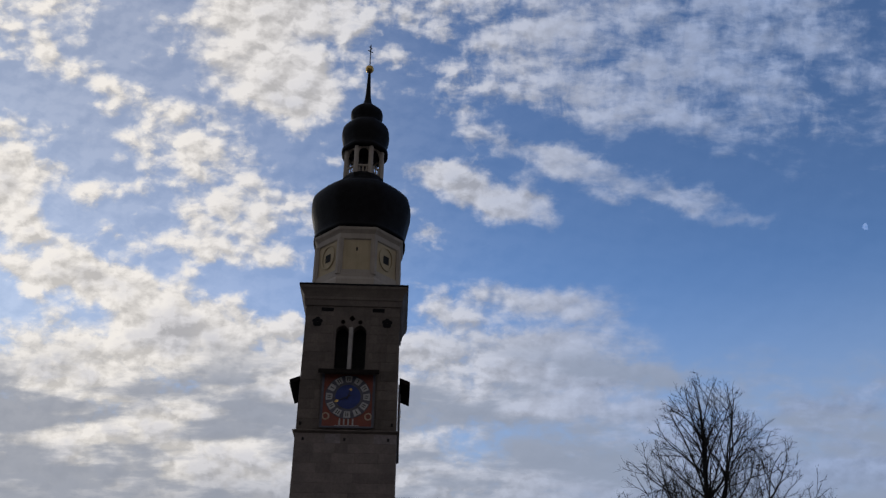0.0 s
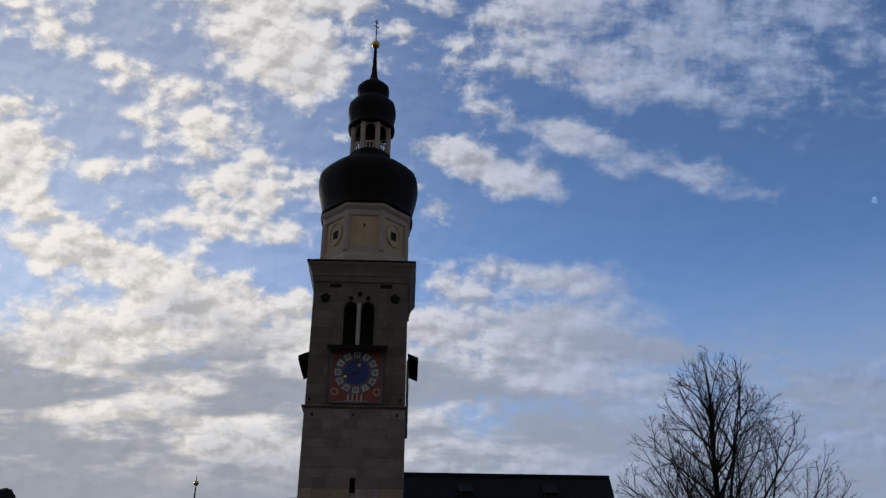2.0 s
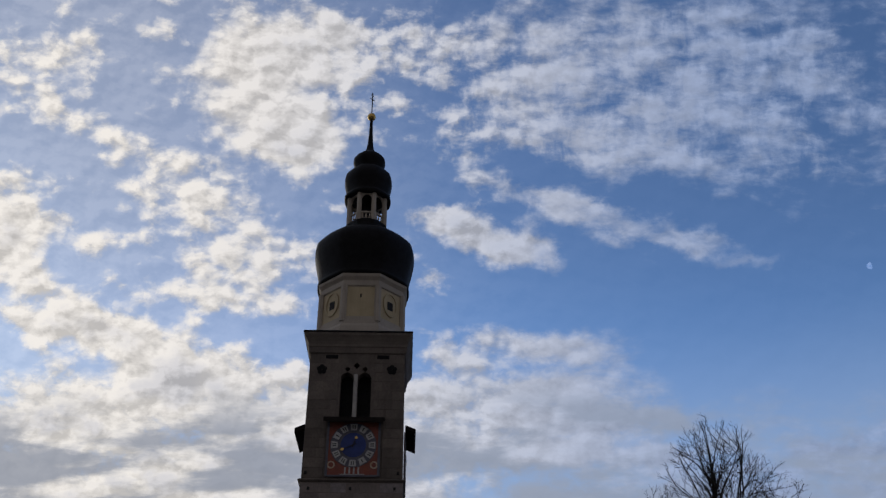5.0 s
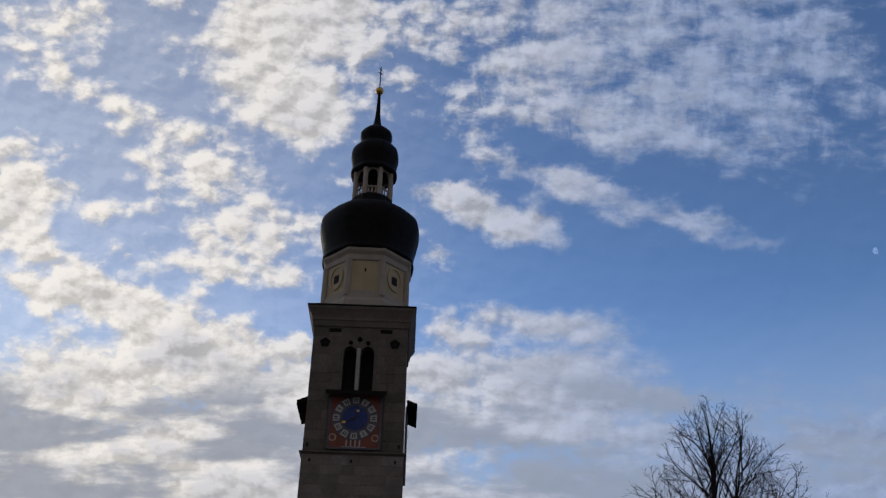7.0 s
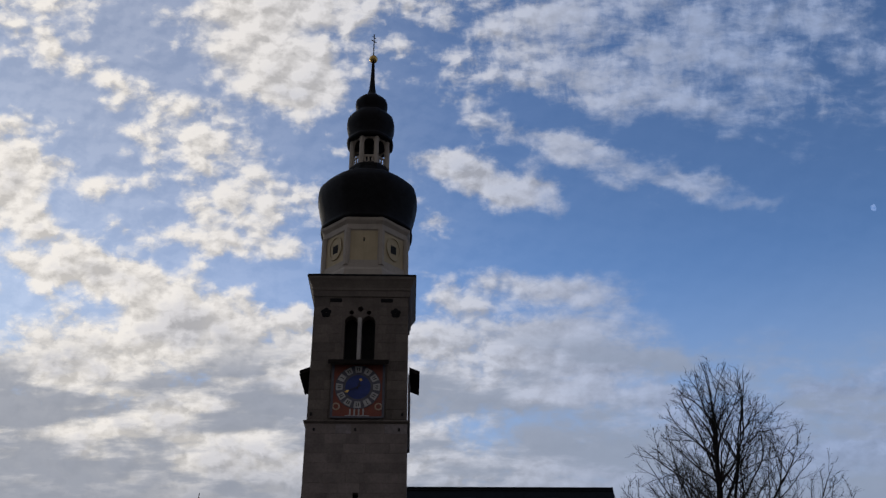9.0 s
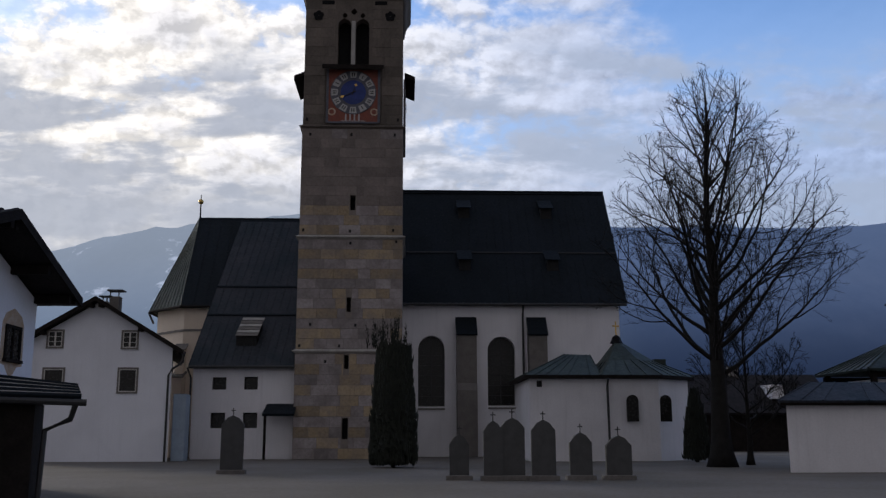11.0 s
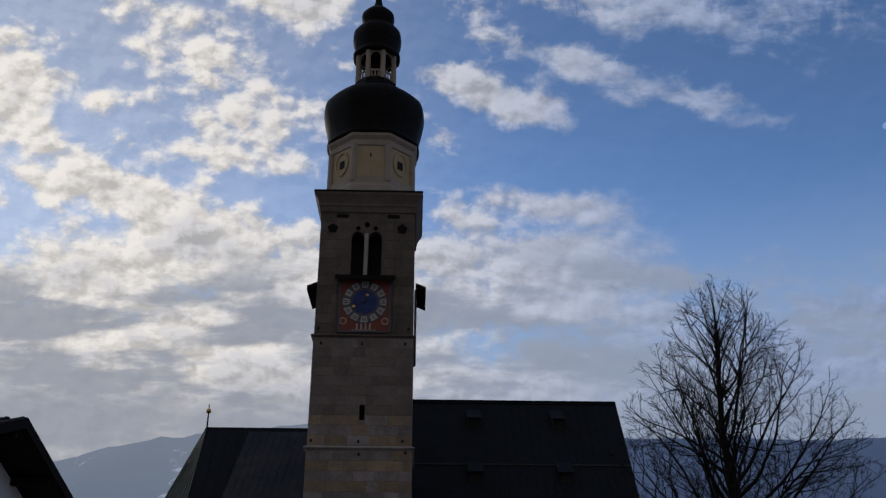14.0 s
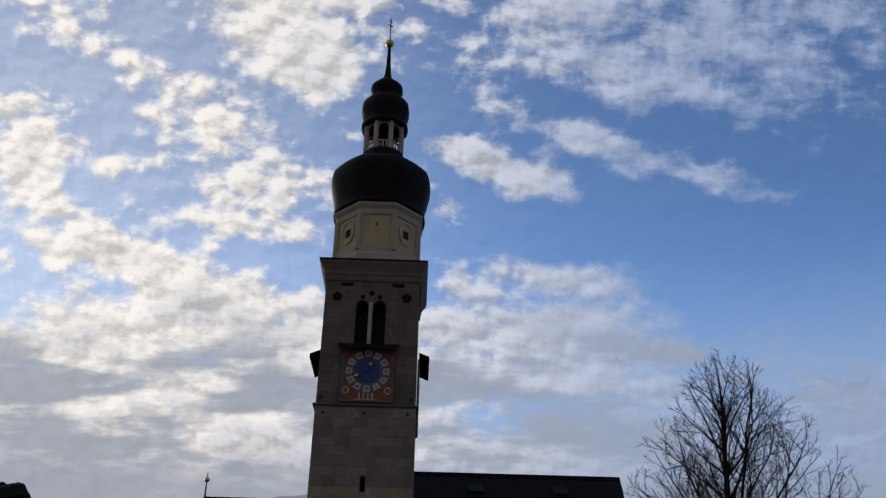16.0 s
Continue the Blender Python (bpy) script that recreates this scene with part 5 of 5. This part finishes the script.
def build_pavilions():
    a = thing("cemetery_hall", "low white hall with a grey hipped roof", "building", (19, 40, 0))
    part("hall_wall", extrude(bmesh.new(), [(15.5, 38.4, 0), (23.0, 38.4, 0), (24.8, 43.0, 0), (17.6, 43.0, 0)], (0, 0, 2.75)), WHITE, a, "white plastered wall")
    e = [(15.0, 38.0, 2.85), (23.5, 38.0, 2.85), (25.6, 43.4, 2.85), (17.2, 43.4, 2.85)]
    r0, r1 = (17.55, 40.7, 3.72), (22.6, 40.7, 3.72)
    for pts in ((e[0], e[1], r1, r0), (e[1], e[2], r1), (e[2], e[3], r0, r1), (e[3], e[0], r0)):
        bm = bmesh.new()
        slab(bm, pts, 0.1)
        roof = part("roof", bm, ROOF_ANNEX, a, "grey hipped roof")
        s = bmesh.new()
        top = (pts[3], pts[2]) if len(pts) == 4 else (pts[2], pts[2])
        seams(s, pts[0], pts[1], top[1], top[0], 9, 0.035)
        part("standing_seams", s, ROOF_ANNEX, roof)
    part("eaves_board", extrude(bmesh.new(), [(15.15, 38.1, 2.66), (23.4, 38.1, 2.66), (25.4, 43.3, 2.66), (17.3, 43.3, 2.66)], (0, 0, 0.1)), DARKWOOD, a)
    b = thing("roofed_pavilion", "timber pavilion with a pale green roof and cross", "pavilion", (24.8, 47, 0))
    ox, oy = 24.8, 47.0
    eave = [(ox + 4.2 * math.cos(radians(45 + 90 * i)), oy + 4.2 * math.sin(radians(45 + 90 * i)), 4.55) for i in range(4)]
    for i in range(4):
        p, q = eave[i], eave[(i + 1) % 4]
        bm = bmesh.new()
        slab(bm, [p, q, (ox, oy, 6.1)], 0.12)
        roof = part("roof", bm, PATINA, b, "pale green sheet roof")
        s = bmesh.new()
        seams(s, p, q, (ox, oy, 6.1), (ox, oy, 6.1), 8, 0.05)
        part("standing_seams", s, PATINA, roof)
    for sx in (-2.5, 2.5):
        for sy in (-2.5, 2.5):
            part("post", boxes((ox + sx - 0.12, ox + sx + 0.12, oy + sy - 0.12, oy + sy + 0.12, 0, 4.5)), DARKWOOD, b)
    for sy in (-2.5, 2.5):
        part("tie_beam", boxes((ox - 2.7, ox + 2.7, oy + sy - 0.1, oy + sy + 0.1, 4.15, 4.4)), DARKWOOD, b)
    part("inner_wall", boxes((ox - 2.2, ox + 2.2, oy - 2.2, oy + 2.2, 0, 4.1)), WHITE, b)
    bm = bmesh.new()
    lathe(bm, ox, oy, [(0.12, 5.9), (0.12, 6.3), (0.36, 6.5), (0.36, 6.7), (0.12, 6.9)], 10, 0)
    knob = part("finial", bm, IRON, b, "dark ball finial")
    bm = bmesh.new()
    tube(bm, [(ox, oy, 6.8), (ox, oy, 8.3)], 0.045)
    tube(bm, [(ox - 0.35, oy, 7.95), (ox + 0.35, oy, 7.95)], 0.045)
    part("cross", bm, IRON, knob, "dark cross")
    f = thing("farm_building", "long dark farm building behind the trees", "building", (28, 84, 0))
    part("wall", boxes((20.5, 36, 80.5, 90, 0, 3.6)), DARKWOOD, f)
    bm = bmesh.new()
    slab(bm, [(20.0, 79.5, 3.2), (37, 79.5, 3.2), (37, 85, 6.7), (24, 85, 6.7)], 0.2)
    roof = part("roof", bm, TILE, f, "dark tiled roof")
    bm = bmesh.new()
    slab(bm, [(20.0, 90.5, 3.2), (37, 90.5, 3.2), (37, 85, 6.7), (24, 85, 6.7)], 0.2)
    part("roof_back", bm, TILE, f)
    part("dormer", boxes((31.4, 32.4, 80.6, 83.5, 4.4, 5.6)), WHITE, roof, "small white dormer")
    part("chimney", boxes((29.2, 30.0, 84.6, 85.4, 6.4, 7.4)), TRIM, f)


build_chapel()
build_gable_house()
build_near_house()
build_shed()
build_pavilions()


# ---------------------------------------------------------------- trees
def build_bare_tree(name, label, base, height, width, trunk_r, seed, limbs=44, first_limb=0.2, spacing=0.52):
    """Bare broadleaf tree: straight leader, rising limbs, then three orders of ever finer side shoots inside an egg-shaped crown."""
    rng = random.Random(seed)
    root = thing(name, label, "tree", base)
    bx, by, bz = base
    size = height / 19.7
    knots = [(0.0, 0.0), (0.2, 0.50), (0.27, 0.82), (0.36, 0.97), (0.48, 1.0), (0.56, 0.95), (0.63, 0.87), (0.705, 0.76), (0.78, 0.62), (0.855, 0.46), (0.92, 0.31), (0.96, 0.20), (1.0, 0.05)]

    def half(s):  # crown half width at relative height
        for (a, u), (b, v) in zip(knots, knots[1:]):
            if a <= s <= b:
                return width * (u + (v - u) * (s - a) / (b - a))
        return 0.0

    def inside(p, slack=1.0):
        s = (p.z - bz) / height
        a = math.atan2(p.y - by, p.x - bx)
        lobes = 1.0 + 0.10 * noise.noise((math.cos(a) * 2.2, math.sin(a) * 2.2, s * 9 + seed))
        return math.hypot(p.x - bx - 0.06 * width, p.y - by) < half(s) * lobes * slack

    def shoot(start, way, long, knee, rise, slack):
        """A shoot with small kinks that bends slowly upward and ends at the edge of the crown."""
        step = 0.30 * size if long > 1.2 * size else 0.16 * size
        pts, d = [start.copy()], way.normalized()
        for i in range(max(2, int(long / step))):
            d = (d + Vector((rng.gauss(0, knee), rng.gauss(0, knee), rng.gauss(rise, knee * 0.7)))).normalized()
            p = pts[-1] + d * step
            if i > 1 and not inside(p, slack):
                break
            pts.append(p)
        return pts

    def taper(pts, r0, r1):
        n = len(pts) - 1
        return [r0 + (r1 - r0) * (i / n) ** 0.8 for i in range(n + 1)]

    def sideways(axis, tilt, lift):
        """A way that leaves the axis at an angle, somewhat upward."""
        side = axis.cross(Vector((rng.gauss(0, 1), rng.gauss(0, 1), rng.gauss(0, 1)))).normalized()
        return (axis * math.cos(tilt) + side * math.sin(tilt) + Vector((0, 0, lift))).normalized()

    verts, faces = [], []

    def add(pts, radii, sides):
        first = len(verts)
        for i, p in enumerate(pts):
            d = (pts[min(i + 1, len(pts) - 1)] - pts[max(i - 1, 0)]).normalized()
            u = d.cross(Vector((0.3, 0.9, 0.2))).normalized()
            v = d.cross(u)
            for k in range(sides):
                a = k * math.tau / sides
                verts.append(p + (u * math.cos(a) + v * math.sin(a)) * radii[i])
        for i in range(len(pts) - 1):
            for k in range(sides):
                a, b = first + i * sides + k, first + i * sides + (k + 1) % sides
                faces.append((a, b, b + sides, a + sides))

    def along(pts, gap, start):
        """Evenly spaced places on a shoot: point, direction, share of its length."""
        span = sum((q - p).length for p, q in zip(pts, pts[1:]))
        n = max(1, int(span * (1 - start) / gap))
        for j in range(n):
            u = start + (1 - start) * (j + rng.uniform(0.2, 0.8)) / n
            m = min(int(u * (len(pts) - 1)), len(pts) - 2)
            yield pts[m].lerp(pts[m + 1], u * (len(pts) - 1) - m), (pts[m + 1] - pts[m]).normalized(), u, span

    def twigs(pts, gap):
        for p, axis, u, span in along(pts, gap, 0.1):
            d = sideways(axis, rng.uniform(0.4, 0.95), 0.12)
            ln = rng.uniform(0.14, 0.40) * size
            q = p + d * ln * 0.5
            e = q + (d + Vector((rng.gauss(0, 0.3), rng.gauss(0, 0.3), 0.15 + rng.gauss(0, 0.25)))).normalized() * ln * 0.5
            add([p, q, e], [0.0062, 0.0052, 0.004], 3)

    # the leader, kinked a little where limbs leave it
    trunk_pts, trunk_rad = [], []
    for i in range(33):
        s = i / 32
        trunk_pts.append(Vector((bx + 0.5 * size * noise.noise((s * 4, seed, 0)) * s, by + 0.5 * size * noise.noise((s * 4, 9, seed)) * s, bz + height * 0.97 * s)))
        flare = 1.0 + 0.45 * max(0.0, 1 - s * 14) ** 2
        trunk_rad.append(max(trunk_r * flare * (1 - 0.42 * min(s / 0.45, 1.0)) * (1 - s) ** 0.75, 0.018))
    part("trunk", tube(bmesh.new(), trunk_pts, trunk_rad, 12), BARK, root, "dark trunk", True)
    limb_paths = [(trunk_pts[20:], trunk_rad[20:])]
    for i in range(limbs):
        f = (i + 0.5) / limbs
        s0 = first_limb + (0.86 - first_limb) * f ** 1.3
        k = int(s0 / 0.97 * 32)
        az = i * 2.39996 + rng.uniform(-0.4, 0.4)
        tilt = radians(64 - 35 * f + rng.uniform(-8, 8))
        way = Vector((math.sin(tilt) * math.cos(az), math.sin(tilt) * math.sin(az), math.cos(tilt)))
        pts = shoot(trunk_pts[k], way, 11.0 * size, 0.085, 0.022 - 0.012 * f, 0.97)
        if len(pts) < 4:
            continue
        long = sum((q - p).length for p, q in zip(pts, pts[1:]))
        r0 = min(0.0125 * long + 0.014, trunk_rad[k] * 0.6)
        rad = taper(pts, r0, 0.011)
        part("limb", tube(bmesh.new(), pts, rad, 7), BARK, root, "", True)
        limb_paths.append((pts, rad))
    for pts, rad in limb_paths:
        for p, axis, u, span in along(pts, spacing * size, 0.24):
            way = sideways(axis, rng.uniform(0.55, 1.05), 0.15)
            second = shoot(p, way, min(span * (1.05 - u) * rng.uniform(0.4, 0.75) + 0.6 * size, 3.8 * size), 0.13, 0.03, 1.0)
            if len(second) < 3:
                continue
            ln = sum((b - a).length for a, b in zip(second, second[1:]))
            r = min(0.009 * ln + 0.009, rad[min(int(u * (len(rad) - 1)), len(rad) - 1)] * 0.75)
            add(second, taper(second, r, 0.008), 5)
            for p2, axis2, u2, span2 in along(second, 0.27 * size, 0.22):
                third = shoot(p2, sideways(axis2, rng.uniform(0.6, 1.15), 0.12), min(span2 * (1.1 - u2) * rng.uniform(0.4, 0.8) + 0.22 * size, 1.3 * size), 0.19, 0.03, 1.03)
                add(third, taper(third, 0.0095, 0.0055), 3)
                twigs(third, 0.105 * size)
            twigs(second[len(second) // 2:], 0.12 * size)
        twigs(pts[len(pts) // 2:], 0.2 * size)
    me = bpy.data.meshes.new("twig_mass")
    me.from_pydata([tuple(v) for v in verts], [], faces)
    me.materials.append(BARK)
    ob = new("twig_mass", me)
    ob.parent = root
    ob.matrix_parent_inverse = root.matrix_basis.inverted()
    tagged(ob, "bare branches and fine twigs", kind="stuff")
    return root


def build_evergreen(name, label, base, height, width, seed, tufts, spikes=0):
    """Columnar evergreen: stem and many small upright sprays."""
    rng = random.Random(seed)
    root = thing(name, label, "shrub", base)
    bx, by, bz = base
    part("stem", tube(bmesh.new(), [(bx, by, bz), (bx, by, bz + height * 0.8)], [0.12, 0.03], 6), BARK, root)
    verts, faces = [], []

    def spray(p, a, ln, out, w):
        tip = p + Vector((out * ln * math.cos(a) + rng.gauss(0, 0.04), out * ln * math.sin(a) + rng.gauss(0, 0.04), ln))
        u = Vector((-math.sin(a), math.cos(a), 0)) * w
        v = Vector((math.cos(a), math.sin(a), 0)) * w * 0.7
        n = len(verts)
        mid = p.lerp(tip, 0.4)
        verts.extend([p, mid + u, mid - u, mid + v, tip])
        faces.extend([(n, n + 1, n + 3), (n, n + 3, n + 2), (n, n + 2, n + 1), (n + 4, n + 3, n + 1), (n + 4, n + 2, n + 3), (n + 4, n + 1, n + 2)])

    for i in range(tufts):
        s = rng.random() ** 0.9
        taper = (1 - s) ** 0.5 if not spikes else 1.0 - 0.32 * s ** 1.5
        r = width * taper * math.sqrt(rng.uniform(0.35, 1.0)) * (0.9 + 0.16 * noise.noise((s * 4, i % 7, seed)))
        a = rng.uniform(0, math.tau)
        spray(Vector((bx + r * math.cos(a), by + r * math.sin(a), bz + 0.05 + s * height * 0.9)), a, rng.uniform(0.25, 0.6), 0.16, rng.uniform(0.06, 0.12))
    for k in range(spikes):
        # loose upright shoots above the clipped body
        a, r = rng.uniform(0, math.tau), width * 0.8 * math.sqrt(rng.random())
        foot = Vector((bx + r * math.cos(a) - 0.3, by + r * math.sin(a), bz + height * 0.93))
        tall, lean = rng.uniform(0.7, 2.0), rng.gauss(0, 0.07)
        for n in range(int(26 * tall)):
            f = rng.random()
            b = rng.uniform(0, math.tau)
            spray(foot + Vector((lean * f * tall + 0.07 * (1 - f) * math.cos(b), 0.07 * (1 - f) * math.sin(b), tall * f * 0.9)), b, rng.uniform(0.15, 0.32), 0.15, 0.035 * (1.15 - f))
    me = bpy.data.meshes.new("foliage")
    me.from_pydata([tuple(v) for v in verts], [], faces)
    me.materials.append(CYPRESS)
    ob = new("foliage", me)
    ob.parent = root
    ob.matrix_parent_inverse = root.matrix_basis.inverted()
    tagged(ob, "dense dark sprays", kind="stuff")


build_bare_tree("linden_tree", "large bare linden tree with a broad egg-shaped crown", (14.95, 45.0, 0), 20.1, 6.7, 0.53, 11, 45, 0.235, 0.60)
build_bare_tree("small_bare_tree", "slender bare tree beside the large one", (17.2, 47.5, 0), 9.5, 3.2, 0.17, 5, 20, 0.16)
build_evergreen("columnar_yew", "dark columnar evergreen with loose spiky tips", (-0.52, 45.5, 0), 5.9, 1.2, 3, 9000, 26)
build_evergreen("small_conifer", "small dark conical conifer by the chapel", (15.9, 52.0, 0), 3.9, 0.8, 8, 2200)


# ---------------------------------------------------------------- graves
def build_grave(x, y, h, w):
    g = thing("gravestone", "dark polished gravestone with a small cross", "gravestone", (x, y, 0), "gravestones in the churchyard")
    bm = bmesh.new()
    extrude(bm, [(x - w, y, 0.1), (x + w, y, 0.1), (x + w, y, h - 0.35), (x + w * 0.5, y, h - 0.1), (x, y, h), (x - w * 0.5, y, h - 0.1), (x - w, y, h - 0.35)], (0, 0.2, 0))
    part("stone", bm, GRAVE, g)
    part("plinth", boxes((x - w - 0.12, x + w + 0.12, y - 0.12, y + 0.32, -0.02, 0.16), bevel=0.02), TRIM, g)
    bm = bmesh.new()
    tube(bm, [(x, y + 0.1, h - 0.04), (x, y + 0.1, h + 0.3)], 0.02)
    tube(bm, [(x - 0.09, y + 0.1, h + 0.2), (x + 0.09, y + 0.1, h + 0.2)], 0.02)
    part("cross", bm, IRON, g)


rng = random.Random(21)
for x, y, h in ((3.05, 33, 2.0), (3.72, 33.1, 2.1), (4.78, 33, 2.03), (6.1, 33.2, 1.6), (1.9, 33.4, 1.55), (7.4, 33.1, 1.5), (-6.9, 39, 2.3)):
    build_grave(x, y, h, rng.uniform(0.3, 0.48))

# ---------------------------------------------------------------- stone facing of the tower, piece by piece
def block_mesh(name, mat):
    """A unit block with chamfered front edges."""
    bm = bmesh.new()
    c, d = 0.018, 0.5
    back = [bm.verts.new((sx * 0.5, 0.5, sz * 0.5)) for sx, sz in ((-1, -1), (1, -1), (1, 1), (-1, 1))]
    rim = [bm.verts.new((sx * 0.5, -0.2, sz * 0.5)) for sx, sz in ((-1, -1), (1, -1), (1, 1), (-1, 1))]
    front = [bm.verts.new((sx * (0.5 - c * 0.5), -0.5, sz * (0.5 - c))) for sx, sz in ((-1, -1), (1, -1), (1, 1), (-1, 1))]
    for a, b in ((back, rim), (rim, front)):
        for i in range(4):
            bm.faces.new((a[i], a[(i + 1) % 4], b[(i + 1) % 4], b[i]))
    bm.faces.new(front)
    bmesh.ops.recalc_face_normals(bm, faces=bm.faces)
    me = bpy.data.meshes.new(name)
    bm.to_mesh(me)
    bm.free()
    me.materials.append(mat)
    return me


GREY_BLOCK, OCHRE_BLOCK = block_mesh("grey_block", STONE), block_mesh("ochre_block", TUFF)
UPPER_BLOCK = block_mesh("upper_block", DARKSTONE)
MIDDLE_BLOCK = block_mesh("middle_block", MIDSTONE)


def face_stones():
    rng = random.Random(5)
    walls = [o for o in TOWER.children if o.name.startswith("tower_wall") or o.name.startswith("belfry_wall")]
    walls.sort(key=lambda o: min(v.co.z for v in o.data.vertices))
    storeys = ((0.0, 6.48, 0.0, 10), (6.8, 13.84, -0.03, 11), (14.16, 21.28, -0.06, 11), (21.62, 30.46, -0.10, 13))
    gaps = [(-3.86, -3.5, 5.5, 6.5), (-3.94, -3.48, 1.15, 2.55), (-3.78, -3.4, 9.1, 10.14), (-3.67, -3.22, 15.75, 16.86), (-5.4, -1.66, 21.6, 25.95), (-4.82, -2.3, 25.9, 29.95)]
    for n, (z0, z1, g, courses) in enumerate(storeys):
        x0, x1, y = TX - TH - g, TX + TH + g, TY - TH - g
        h = (z1 - z0) / courses
        for c in range(courses):
            za = z0 + c * h
            ochre = (c + n) % 2 == 0 and n < 2 or (n == 2 and c in (0, 2))
            x = x0
            while x < x1 - 0.05:
                w = rng.uniform(0.75, 1.7)
                if x1 - x - w < 0.5:
                    w = x1 - x
                pieces = [(x, x + w)]
                for a, b, p, q in gaps:
                    if za + h > p + 0.02 and za < q - 0.02:
                        pieces = [s for u, v in pieces for s in ((u, min(v, a)), (max(u, b), v)) if s[1] - s[0] > 0.04]
                for u, v in pieces:
                    mesh = GREY_BLOCK
                    if rng.random() < (0.72 if ochre else 0.15):
                        mesh = OCHRE_BLOCK
                    if n == 3:
                        mesh = UPPER_BLOCK
                    elif n == 2 and c > 2 and rng.random() < 0.93:
                        mesh = MIDDLE_BLOCK
                    ob = new("stone_block", mesh)
                    ob.parent = walls[n]
                    deep = 0.06 + rng.uniform(0, 0.012)
                    ob.matrix_basis = Matrix.LocRotScale(((u + v) / 2, y + deep / 2 - 0.012 - rng.uniform(0, 0.008), za + h / 2), None, (v - u - 0.008, deep, h - 0.009))
                x += w


face_stones()
